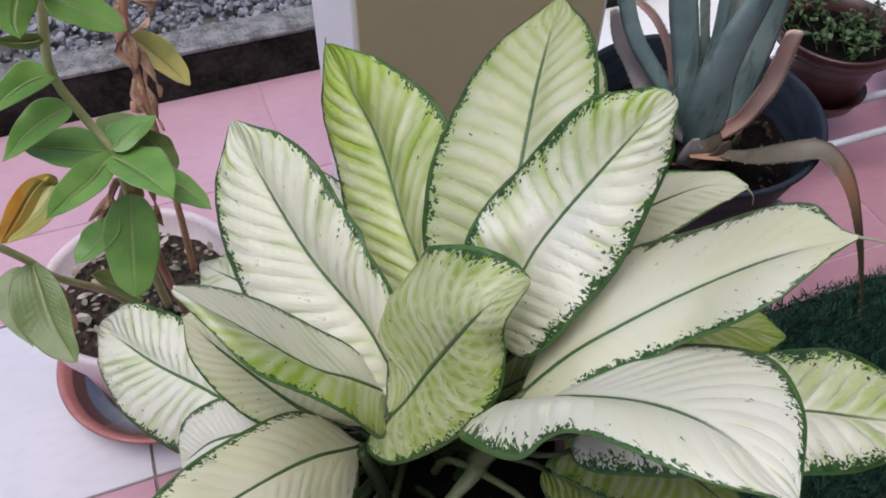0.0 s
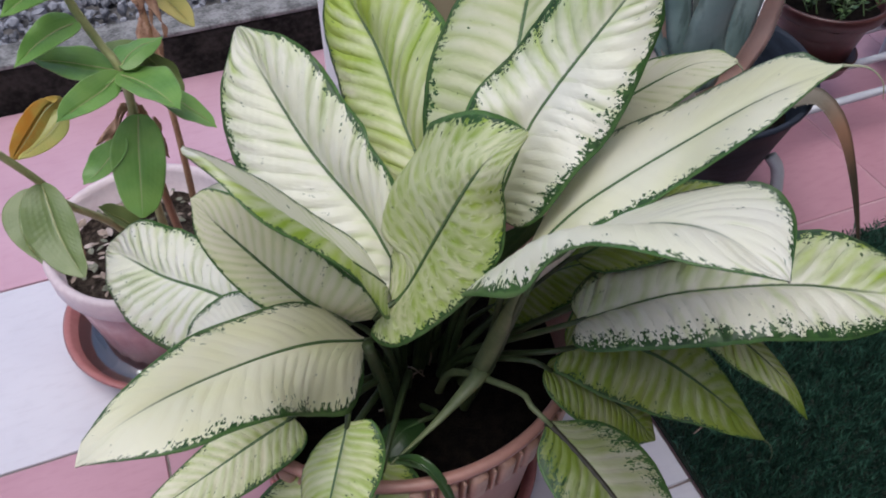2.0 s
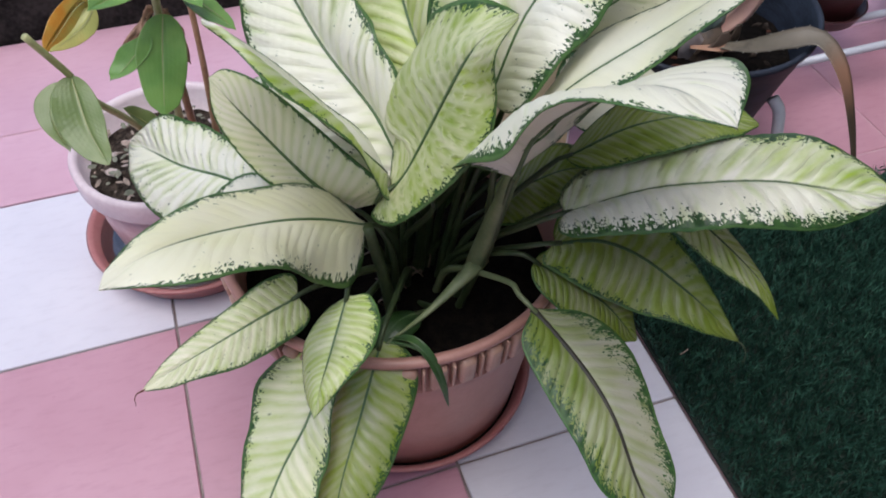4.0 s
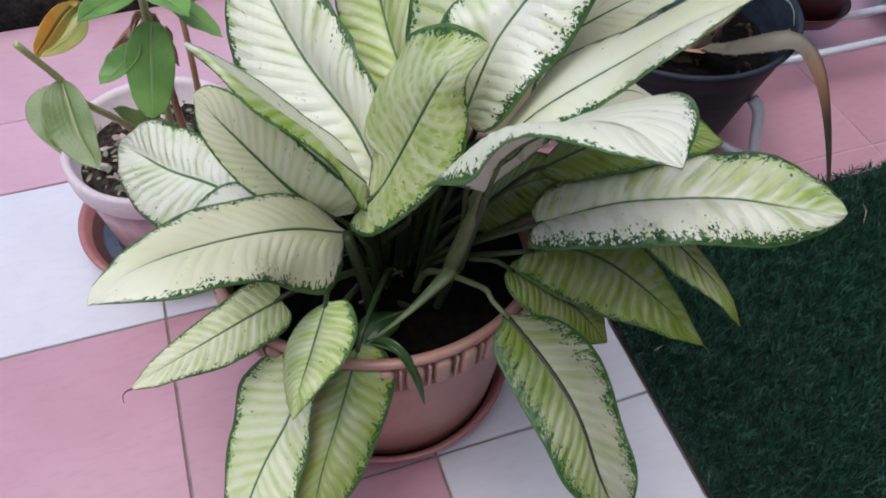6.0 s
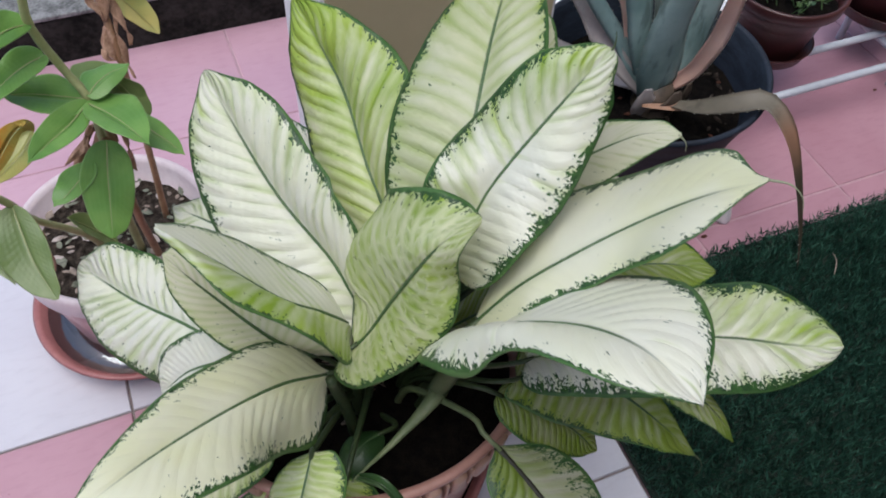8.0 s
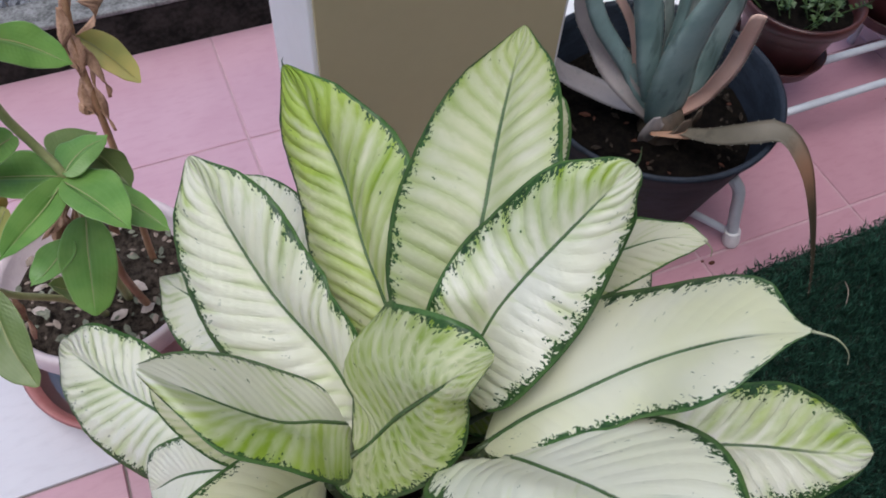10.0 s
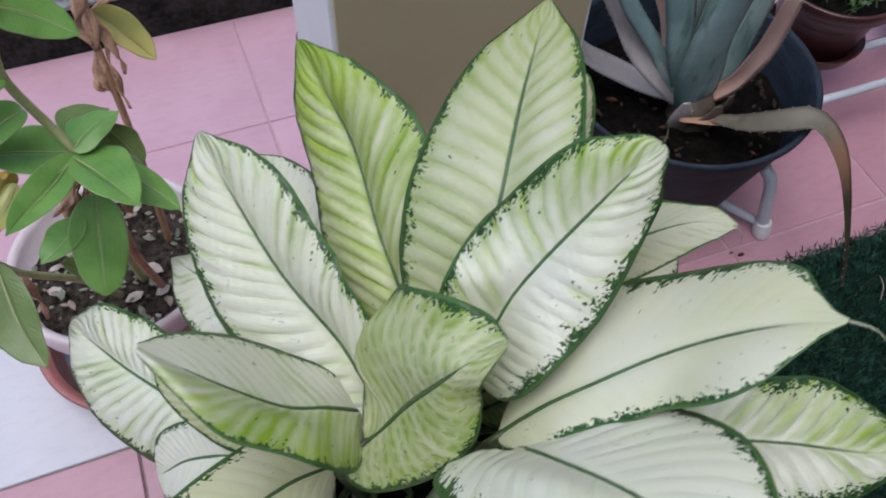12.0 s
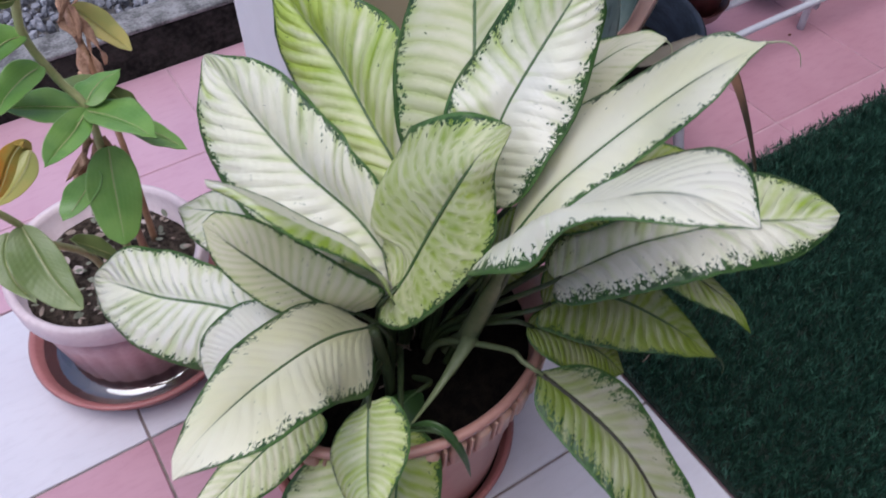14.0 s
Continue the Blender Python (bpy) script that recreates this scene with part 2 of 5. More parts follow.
M_SAUCER = plain("terracotta plastic saucer", (0.36, 0.135, 0.13), (0.42, 0.18, 0.165), 25, 0.38)
M_LILAC = plain("white pink pot", (0.62, 0.50, 0.52), (0.70, 0.59, 0.60), 25, 0.40)
M_ROSE = plain("rose pot body", (0.50, 0.30, 0.31), (0.58, 0.38, 0.39), 25, 0.40)
M_NAVY = plain("slate blue plastic pot", (0.010, 0.014, 0.022), (0.026, 0.034, 0.052), 18, 0.58, 0.3, bump=0.2, stretch=(1, 1, 4))
M_BROWN = plain("dark brown plastic pot", (0.055, 0.018, 0.018), (0.085, 0.028, 0.026), 20, 0.35)
# near black: shade under leaves and inside pots is put into the colour
M_SOIL = plain("potting soil darkened for shade", (0.004, 0.003, 0.003), (0.016, 0.012, 0.009), 90, 0.95, 0.1, 0.9, 0.01)
M_SOILDRY = plain("dry crumbly soil", (0.020, 0.016, 0.012), (0.13, 0.10, 0.08), 120, 0.95, 0.1, 0.9, 0.008)
M_BARK = plain("reddish brown bark", (0.075, 0.030, 0.020), (0.15, 0.065, 0.042), 70, 0.8, 0.2, 0.5, 0.002)
M_BEIGE = plain("beige wall paint", (0.56, 0.48, 0.295), (0.54, 0.46, 0.28), 9, 0.6, bump=0.08)
M_WALL = plain("white wall paint", (0.88, 0.87, 0.86), (0.85, 0.84, 0.83), 9, 0.65, bump=0.08)
M_HOUSE = plain("house wall paint", (0.72, 0.71, 0.72), (0.68, 0.67, 0.68), 5, 0.7)
# dark brown picked so that the added east wall bounces little light
M_EAST = plain("brown of the unseen shading wall", (0.20, 0.165, 0.13), (0.24, 0.20, 0.16), 5, 0.7)
M_KERB = plain("black stained concrete", (0.008, 0.008, 0.007), (0.045, 0.041, 0.036), 14, 0.85, 0.12, 0.5, 0.004)
M_KERBTOP = plain("weathered concrete top", (0.09, 0.088, 0.086), (0.30, 0.295, 0.29), 30, 0.85, 0.3, 0.5, 0.004)
M_TUBE = plain("white painted steel tube", (0.50, 0.52, 0.58), (0.57, 0.59, 0.64), 20, 0.3)
M_WHITEPL = plain("white plastic", (0.72, 0.70, 0.71), (0.78, 0.77, 0.77), 20, 0.4)
M_DRY = plain("dry brown leaf", (0.34, 0.19, 0.12), (0.56, 0.35, 0.24), 50, 0.7, 0.3, 0.5, 0.003)
M_SCRAP = plain("pale dry leaf scrap", (0.20, 0.155, 0.12), (0.36, 0.28, 0.23), 60, 0.7)
M_SCRAPPALE = plain("large pale leaf scrap", (0.36, 0.29, 0.26), (0.50, 0.42, 0.38), 60, 0.7)
M_SCRAPDK = plain("grey green scrap", (0.12, 0.13, 0.09), (0.22, 0.22, 0.16), 60, 0.7)
M_SPRIG = plain("dark herb leaf", (0.03, 0.07, 0.02), (0.07, 0.12, 0.035), 60, 0.45)
M_PAVE = plain("pale pavement", (0.62, 0.61, 0.60), (0.70, 0.69, 0.68), 6, 0.8)
M_GROUTPALE = plain("pale grout", (0.47, 0.30, 0.34), (0.54, 0.38, 0.41), 60, 0.9)
M_BED = plain("dark gravel bed", (0.10, 0.095, 0.09), (0.16, 0.15, 0.145), 12, 0.9)
M_EARTH = plain("pale concrete ground", (0.36, 0.35, 0.34), (0.44, 0.43, 0.42), 3, 0.9)


def aloe_mat(name, c, c2, speck=0.25, blotchy=0.55, dead=None):
    m = Mat(name, 0.5, 0.35)
    b = m.noise(14.0, 3.0)
    f = m.noise(160.0, 3.0)
    col = m.mix(m.smooth(b, 0.3, 0.7), c, c2)
    col = m.mix(m.math("MULTIPLY", m.smooth(f, 0.55, 0.7), speck), col, (0.25, 0.30, 0.28))
    # darker patches stretched along the leaf
    blotch = m.noise(34.0, 4.0, 0.6, stretch=(1.0, 1.0, 0.35))
    col = m.mix(m.math("MULTIPLY", m.smooth(blotch, 0.52, 0.66), blotchy), col, tuple(k * 0.42 for k in c))
    if dead:
        # the tip end has withered brown, plus painted shade, with an orange zone between
        end = m.n("SeparateXYZ")
        m.l(m.coord("UV"), end.inputs[0])
        along = m.math("ADD", end.outputs[0], m.math("MULTIPLY", m.math("SUBTRACT", b, 0.5), 0.12))
        col = m.mix(m.smooth(along, 0.36, 0.50), col, (0.25, 0.135, 0.085))
        col = m.mix(m.smooth(along, 0.50, 0.64), col, dead)
    m.color(col)
    m.bump(f, 0.1, 0.001)
    return m.m


M_ALOE = aloe_mat("blue green aloe", (0.19, 0.29, 0.275), (0.34, 0.46, 0.445), blotchy=0.6)
M_ALOEPALE = aloe_mat("pale aloe", (0.33, 0.37, 0.34), (0.42, 0.46, 0.42))
M_ALOEOLD = aloe_mat("orange brown aloe", (0.34, 0.17, 0.10), (0.44, 0.25, 0.16), blotchy=0.3)
M_ALOEBENT = aloe_mat("dry olive brown aloe", (0.115, 0.105, 0.08), (0.175, 0.15, 0.115), 0.04, 0.4, (0.055, 0.042, 0.027))
M_ALOEHUSK = aloe_mat("dried dark aloe husk", (0.085, 0.065, 0.045), (0.15, 0.11, 0.085), 0.04)
M_ALOEGREY = aloe_mat("greyish aloe", (0.40, 0.35, 0.345), (0.50, 0.44, 0.425), blotchy=0.25)
M_ALOEPINK = aloe_mat("pinkish withered aloe", (0.76, 0.46, 0.37), (0.86, 0.60, 0.50), 0.05, blotchy=0.12)
M_THORN = plain("pale thorn", (0.42, 0.40, 0.33), (0.50, 0.47, 0.40), 40, 0.6)


def green_leaf(name, c, c2, c3):
    m = Mat(name, 0.30, 0.5)
    uv = m.t.nodes.new("ShaderNodeSeparateXYZ")
    m.l(m.coord("UV"), uv.inputs[0])
    s, v = uv.outputs[0], uv.outputs[1]
    a = m.math("ABSOLUTE", m.math("MULTIPLY_ADD", v, 2.0, -1.0))
    vein = m.math("SINE", m.math("MULTIPLY", a, 34.0))
    b = m.noise(24.0, 3.0)
    col = m.mix(m.smooth(b, 0.3, 0.7), c, c2)
    col = m.mix(m.math("MULTIPLY", m.smooth(vein, 0.0, 1.0), 0.07), col, c3)
    rib = m.math("SUBTRACT", 1.0, m.smooth(a, 0.02, 0.06))
    col = m.mix(m.math("MULTIPLY", rib, 0.6), col, c3)
    col = m.mix(m.smooth(a, 0.96, 1.0), col, c3)
    m.color(col)
    m.bump(vein, 0.05, 0.0006)
    m.leaky(0.2, col)
    return m.m


M_GREEN = green_leaf("fresh green leaf", (0.15, 0.32, 0.065), (0.23, 0.42, 0.10), (0.32, 0.48, 0.18))
M_OLIVE = green_leaf("older green leaf", (0.15, 0.22, 0.06), (0.21, 0.27, 0.09), (0.30, 0.34, 0.15))
M_YELLOW = green_leaf("yellowing leaf", (0.64, 0.55, 0.18), (0.50, 0.52, 0.17), (0.52, 0.40, 0.13))
M_ORANGE = green_leaf("orange withering leaf", (0.68, 0.29, 0.04), (0.58, 0.50, 0.13), (0.55, 0.34, 0.08))
# dark green of a leaf remnant, also of the blade filling a shaded gap
M_SHADE = green_leaf("dark green leaf and shade filler", (0.030, 0.075, 0.022), (0.05, 0.11, 0.03), (0.08, 0.14, 0.05))
M_CANE = plain("olive stem", (0.36, 0.37, 0.16), (0.46, 0.46, 0.22), 40, 0.5)
M_CANEBR = plain("brown stem", (0.31, 0.16, 0.085), (0.42, 0.25, 0.14), 40, 0.6)


def turf_mat():
    m = Mat("artificial turf blades", 0.5, 0.3)
    r = m.t.nodes.new("ShaderNodeNewGeometry").outputs["Random Per Island"]
    col = m.mix(r, (0.007, 0.030, 0.020), (0.085, 0.215, 0.145))
    tuft = m.smooth(m.noise(45.0, 3.0, 0.6), 0.38, 0.66)
    m.color(m.mix(m.math("MULTIPLY_ADD", tuft, -0.6, 0.6), col, (0.006, 0.024, 0.016)))
    return m.m


def stone_mat():
    m = Mat("grey gravel", 0.75, 0.3)
    r = m.t.nodes.new("ShaderNodeNewGeometry").outputs["Random Per Island"]
    col = m.mix(r, (0.12, 0.125, 0.145), (0.42, 0.43, 0.48))
    col = m.mix(m.math("MULTIPLY", m.noise(90.0), 0.5), col, (0.16, 0.15, 0.15))
    m.color(col)
    m.bump(m.noise(150.0), 0.4, 0.003)
    return m.m


M_TURF, M_STONE = turf_mat(), stone_mat()
M_TURFBACK = plain("turf backing", (0.004, 0.012, 0.007), (0.008, 0.02, 0.012), 60, 0.9)


# ---------------------------------------------------------------- mesh helpers
def mesh_of(name, bm, mat, smooth=True):
    me = bpy.data.meshes.new(name)
    bm.to_mesh(me)
    bm.free()
    me.materials.append(mat)
    if smooth:
        me.polygons.foreach_set("use_smooth", [True] * len(me.polygons))
    return me


def part(name, bm, mat, parent=None, label="", smooth=True):
    ob = new(name, mesh_of(name, bm, mat, smooth))
    if parent:
        ob.parent = parent
    if label:
        tagged(ob, label)
    return ob


def thing(name, label, category, at=(0, 0, 0), group="", kind=""):
    """An Empty that stands for a thing; its parts are built in world places."""
    ob = new(name)
    ob.empty_display_size = 0.05
    return tagged(ob, label, category, group, kind)


def box(x0, x1, y0, y1, z0, z1, bevel=0.0, seg=2):
    bm = bmesh.new()
    bmesh.ops.create_cube(bm, size=1.0)
    for v in bm.verts:
        v.co = Vector(((x0 + x1) / 2 + v.co.x * (x1 - x0), (y0 + y1) / 2 + v.co.y * (y1 - y0), (z0 + z1) / 2 + v.co.z * (z1 - z0)))
    if bevel:
        bmesh.ops.bevel(bm, geom=bm.edges[:], offset=bevel, segments=seg, affect="EDGES", profile=0.5)
    return bm


def spline(pts, n):
    """n + 1 even places on a smooth curve through pts."""
    p = [Vector(q) for q in pts]
    if len(p) == 2:
        return [p[0].lerp(p[1], i / n) for i in range(n + 1)]
    ext = [p[0] * 2 - p[1]] + p + [p[-1] * 2 - p[-2]]
    dense = []
    for i in range(1, len(ext) - 2):
        a, b, c, d = ext[i - 1:i + 3]
        for k in range(16):
            t = k / 16
            dense.append(0.5 * ((2 * b) + (c - a) * t + (2 * a - 5 * b + 4 * c - d) * t * t + (3 * b - a - 3 * c + d) * t ** 3))
    dense.append(p[-1])
    acc = [0.0]
    for a, b in zip(dense, dense[1:]):
        acc.append(acc[-1] + (b - a).length)
    out, j = [], 0
    for i in range(n + 1):
        want = acc[-1] * i / n
        while j < len(acc) - 2 and acc[j + 1] < want:
            j += 1
        span = acc[j + 1] - acc[j] or 1.0
        out.append(dense[j].lerp(dense[j + 1], (want - acc[j]) / span))
    return out


def tube(pts, radii, n=16, sides=8, bm=None, flat=1.0):
    """A round, tapered tube along a smooth curve; radii: a number or one per control point."""
    bm = bm or bmesh.new()
    c = spline(pts, n)
    if not isinstance(radii, (list, tuple)):
        radii = [radii, radii]
    rings, up = [], Vector((0.3, 0.2, 0.93))
    for i, p in enumerate(c):
        d = (c[min(i + 1, n)] - c[max(i - 1, 0)]).normalized()
        a = d.cross(up)
        if a.length < 1e-4:
            a = d.orthogonal()
        a.normalize()
        b = a.cross(d)
        x = i / n * (len(radii) - 1)
        k = min(int(x), len(radii) - 2)
        r = radii[k] + (radii[k + 1] - radii[k]) * (x - k)
        rings.append([bm.verts.new(p + (a * math.cos(w) + b * math.sin(w) * flat) * r) for w in [2 * math.pi * j / sides for j in range(sides)]])
    for r0, r1 in zip(rings, rings[1:]):
        for j in range(sides):
            bm.faces.new((r0[j], r0[(j + 1) % sides], r1[(j + 1) % sides], r1[j]))
    bm.faces.new(rings[0][::-1])
    bm.faces.new(rings[-1])
    return bm


def lathe(profile, cx, cy, seg=64, ripple=None):
    """A closed turned shape from (radius, height) pairs."""
    bm = bmesh.new()
    rings = []
    for r, z in profile:
        ring = []
        for j in range(seg):
            w = 2 * math.pi * j / seg
            rr = r * (1 + (ripple(w, z) if ripple else 0))
            ring.append(bm.verts.new((cx + rr * math.cos(w), cy + rr * math.sin(w), z)))
        rings.append(ring)
    for a, b in zip(rings, rings[1:]):
        for j in range(seg):
            bm.faces.new((a[j], a[(j + 1) % seg], b[(j + 1) % seg], b[j]))
    bm.faces.new(rings[0][::-1])
    bm.faces.new(rings[-1])
    bmesh.ops.recalc_face_normals(bm, faces=bm.faces[:])
    return bm


def lump(cx, cy, r, z, h, seg=40, rings=12, seed=0, rough=0.006):
    """A disc of soil with an uneven top."""
    bm = bmesh.new()
    rows = [[bm.verts.new((cx, cy, z + h))]]
    for i in range(1, rings + 1):
        q = r * i / rings
        row = []
        for j in range(seg):
            w = 2 * math.pi * j / seg
            x, y = cx + q * math.cos(w), cy + q * math.sin(w)
            d = noise.noise((x * 38 + seed, y * 38, 0)) + 0.6 * noise.noise((x * 90, y * 90 + seed, 3))
            row.append(bm.verts.new((x, y, z + h * (1 - (i / rings) ** 2) + d * rough)))
        rows.append(row)
    for j in range(seg):
        bm.faces.new((rows[0][0], rows[1][j], rows[1][(j + 1) % seg]))
    for a, b in zip(rows[1:], rows[2:]):
        for j in range(seg):
            bm.faces.new((a[j], b[j], b[(j + 1) % seg], a[(j + 1) % seg]))
    return bm


def pillow(s, v, ripple, ph):
    """Swelling of the blade between its side veins."""
    av = abs(v)
    q = s * 18 - av ** 0.85 * 3.3 + 0.42 * noise.noise((s * 6 + ph[0], v * 2.5, ph[5]))
    ridge = abs(math.sin(math.pi * q)) ** 0.75
    h = 1.5 * ripple * ridge * math.sin(math.pi * min(av * 1.10, 1.0) ** 0.8) * (0.55 + 1.1 * abs(noise.noise((s * 5, v * 1.8 + ph[1], 4.0))))
    return h + ripple * 0.7 * noise.noise((s * 24 + ph[1], v * 6, ph[4])) * av


def loft(cols, nu=140, nv=14, ripple=0.001, cup=0.0, wave=0.0, seed=0):
    """A curled blade swept through lengthwise curves. cols: rows (v, places from base to tip), v from -1 to 1, the midrib at 0."""
    vs = [v for v, _ in cols]
    lines = [spline(p, nu) for _, p in cols]
    c = lines[vs.index(0)]
    rnd = random.Random(seed)
    ph = [rnd.uniform(0, 6.28) for _ in range(6)]

    def across(i, v):
        k = max(j for j in range(len(vs) - 1) if vs[j] <= v)
        a, b = lines[k][i], lines[k + 1][i]
        h = vs[k + 1] - vs[k]
        ta = (b - lines[k - 1][i]) / (vs[k + 1] - vs[k - 1]) * h if k else b - a
        tb = (lines[k + 2][i] - a) / (vs[k + 2] - vs[k]) * h if k + 2 < len(vs) else b - a
        t = (v - vs[k]) / h
        return a * (2 * t ** 3 - 3 * t * t + 1) + ta * (t ** 3 - 2 * t * t + t) + b * (3 * t * t - 2 * t ** 3) + tb * (t ** 3 - t * t)

    places = [[across(i, k / nv) for k in range(-nv, nv + 1)] for i in range(nu + 1)]
    bm = bmesh.new()
    uvl = bm.loops.layers.uv.new("UVMap")
    grid = []
    for i, line in enumerate(places):
        s = i / nu
        ends = min(1.0, 5 * s, 7 * (1 - s))
        row = []
        for j, p in enumerate(line):
            v = (j - nv) / nv
            av = abs(v)
            du = places[min(i + 1, nu)][j] - places[max(i - 1, 0)][j]
            dv = line[min(j + 1, 2 * nv)] - line[max(j - 1, 0)]
            nrm = dv.cross(du)
            nrm = nrm.normalized() if nrm.length > 1e-9 else Vector((0, 0, 1))
            if nrm.dot(Vector((-0.2, -0.45, 0.85))) < 0:
                nrm = -nrm
            w = (line[-1] - line[0]).length * 0.5
            lift = pillow(s, v, ripple, ph) + cup * w * 4 * av * (1 - av)
            lift += wave * w * av ** 2 * math.sin(2 * math.pi * s * 2.6 + ph[2 if v < 0 else 3])
            lift -= 0.0012 * math.exp(-(av / 0.06) ** 2)
            row.append(bm.verts.new(p + nrm * lift * ends))
        grid.append(row)
    for i in range(nu):
        for k in range(2 * nv):
            f = bm.faces.new((grid[i][k], grid[i][k + 1], grid[i + 1][k + 1], grid[i + 1][k]))
            for loop, (ii, kk) in zip(f.loops, ((i, k), (i, k + 1), (i + 1, k + 1), (i + 1, k))):
                loop[uvl].uv = (ii / nu, kk / (2 * nv))
    bmesh.ops.remove_doubles(bm, verts=bm.verts[:], dist=1e-5)
    return bm, c


def blade(mid, sides, nu=140, nv=11, ripple=0.0011, veins=15, cup=0.0, wave=0.0, shape=(0.80, 0.62), point=0.35, fold=0.0, seed=0):
    """A leaf blade. mid: midrib from base to tip. sides: rows (s, left, right), the margin's places beside the midrib at s."""
    c = spline(mid, nu)
    a0, b0 = shape

    def g(s):
        t = min(max((s - 0.86) / 0.14, 0.0), 1.0)
        return max(math.sin(math.pi * min(max(s, 0.0), 1.0) ** a0), 0.0) ** b0 * (1.0 - point * t * t * (3 - 2 * t))

    def at(s):
        x = s * nu
        k = min(int(x), nu - 1)
        return c[k].lerp(c[k + 1], x - k)

    rows = [(s, (Vector(l) - at(s)) / g(s), (Vector(r) - at(s)) / g(s)) for s, l, r in sides]
    rnd = random.Random(seed)
    ph = [rnd.uniform(0, 6.28) for _ in range(6)]

    def off(s, side):
        if s <= rows[0][0]:
            o = rows[0][side]
        elif s >= rows[-1][0]:
            o = rows[-1][side]
        else:
            for p, q in zip(rows, rows[1:]):
                if p[0] <= s <= q[0]:
                    t = (s - p[0]) / (q[0] - p[0])
                    t = t * t * (3 - 2 * t)
                    o = p[side].lerp(q[side], t)
        return o * g(s)

    bm = bmesh.new()
    uvl = bm.loops.layers.uv.new("UVMap")
    grid, st = [], []
    for i in range(nu + 1):
        s = i / nu
        tan = (c[min(i + 1, nu)] - c[max(i - 1, 0)]).normalized()
        lo, ro = off(s, 1), off(s, 2)
        nrm = ((ro - lo).cross(tan))
        nrm = nrm.normalized() if nrm.length > 1e-7 else Vector((0, 0, 1))
        if nrm.z < -0.2 * abs(nrm.y):
            nrm = -nrm
        row = []
        for k in range(-nv, nv + 1):
            v = k / nv
            o = (lo if v < 0 else ro)
            w = o.length
            av = abs(v)
            p = c[i] + o * av
            lift = pillow(s, v, ripple, ph)
            lift += cup * w * 4 * av * (1 - av)
            lift += fold * w * (1 - av) * -1.0
            lift += wave * w * av ** 2 * math.sin(2 * math.pi * s * 2.3 + ph[2 if v < 0 else 3])
            lift -= 0.0012 * math.exp(-(av / 0.06) ** 2)
            row.append(bm.verts.new(p + nrm * lift * min(1.0, g(s) * 1.6)))
        grid.append(row)
    for i in range(nu):
        for k in range(2 * nv):
            f = bm.faces.new((grid[i][k], grid[i][k + 1], grid[i + 1][k + 1], grid[i + 1][k]))
            for loop, (ii, kk) in zip(f.loops, ((i, k), (i, k + 1), (i + 1, k + 1), (i + 1, k))):
                loop[uvl].uv = (ii / nu, kk / (2 * nv))
    bmesh.ops.remove_doubles(bm, verts=bm.verts[:], dist=1e-5)
    return bm, c


def leaf(plant, mat, mid, sides, stalk=None, label="", rib=0.0016, thick=0.0007, name="leaf", ribmat=None, tail=None, tailmat=None, stalkmat=None, **kw):
    """One leaf of a plant: the blade, its raised midrib and its stalk. With no sides, mid holds the columns of a curled blade."""
    bm, c = blade(mid, sides, **kw) if sides else loft(mid, **kw)
    ob = part(name, bm, mat, plant, label)
    mod = ob.modifiers.new("thickness", "SOLIDIFY")
    mod.thickness, mod.offset = thick, 0.0
    down = Vector((0, 0, -0.0016))
    pts = [c[i] + down for i in range(0, len(c) - 8, 14)]
    part("midrib", tube(pts, [rib * 1.5, rib, rib * 0.4], 20, 6), ribmat or M_RIB, ob)
    if tail:
        part("tip", tube(tail, [0.0010, 0.0005, 0.00025], 18, 6), tailmat or M_STALK, ob, "thin curled leaf tip")
    if stalk:
        e = (c[1] - c[0]).normalized()
        foot = Vector((PX + (stalk[0][0] - PX) * 0.7, PY + (stalk[0][1] - PY) * 0.7, 0.222))
        pts = [foot] + [Vector(q) for q in stalk] + [c[0] - e * 0.02, c[0] + e * 0.006]
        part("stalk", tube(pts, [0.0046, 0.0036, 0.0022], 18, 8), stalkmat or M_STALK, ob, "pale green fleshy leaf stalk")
    return ob


# ---------------------------------------------------------------- setting
def slab(name, bm, mat, label, cat, smooth=False):
    return tagged(part(name, bm, mat, None, "", smooth), label, cat, "", "structure")


slab("ground", box(-60, 60, -60, 60, -0.30, -0.065), M_EARTH, "pale grey concrete ground round the porch", "ground")
slab("gravel_bed", box(-20, 0.9, 1.151, 6.0, -0.064, 0.055), M_BED, "raised grey gravel bed behind the porch kerb", "ground")
floor = slab("floor", box(-3.0, 1.8, -2.2, 1.10, -0.06, -0.004), M_GROUT, "porch floor of pink and white glazed tiles", "floor")

floor_back = slab("floor_back", box(-3.0, 2.0, 0.637, 1.095, -0.004, -0.0025), M_GROUTPALE, "pale grouted pink tiles along the kerb", "floor")
floor_side = slab("floor_side", box(0.3, 2.0, 0.262, 0.637, -0.004, -0.0025), M_GROUTPALE, "pale grouted pink tiles beside the turf", "floor")
kerb = slab("kerb", box(-3.0, 3.5, 1.087, 1.15, -0.02, 0.092, 0.006), M_KERB, "low black stained concrete kerb round the porch", "kerb")
slab("trim", box(-3.0, 3.5, 1.084, 1.158, 0.0915, 0.101, 0.003), M_KERBTOP, "weathered grey concrete top of the kerb", "kerb top")
slab("column", box(0.05, 0.365, 0.48, 0.69, 0.0, 2.6, 0.004), M_WALL, "cream painted square porch column", "column")
slab("column_face", box(0.056, 0.359, 0.4775, 0.482, 0.0, 2.6, 0.001, 1), M_BEIGE, "beige painted front of the porch column", "column")
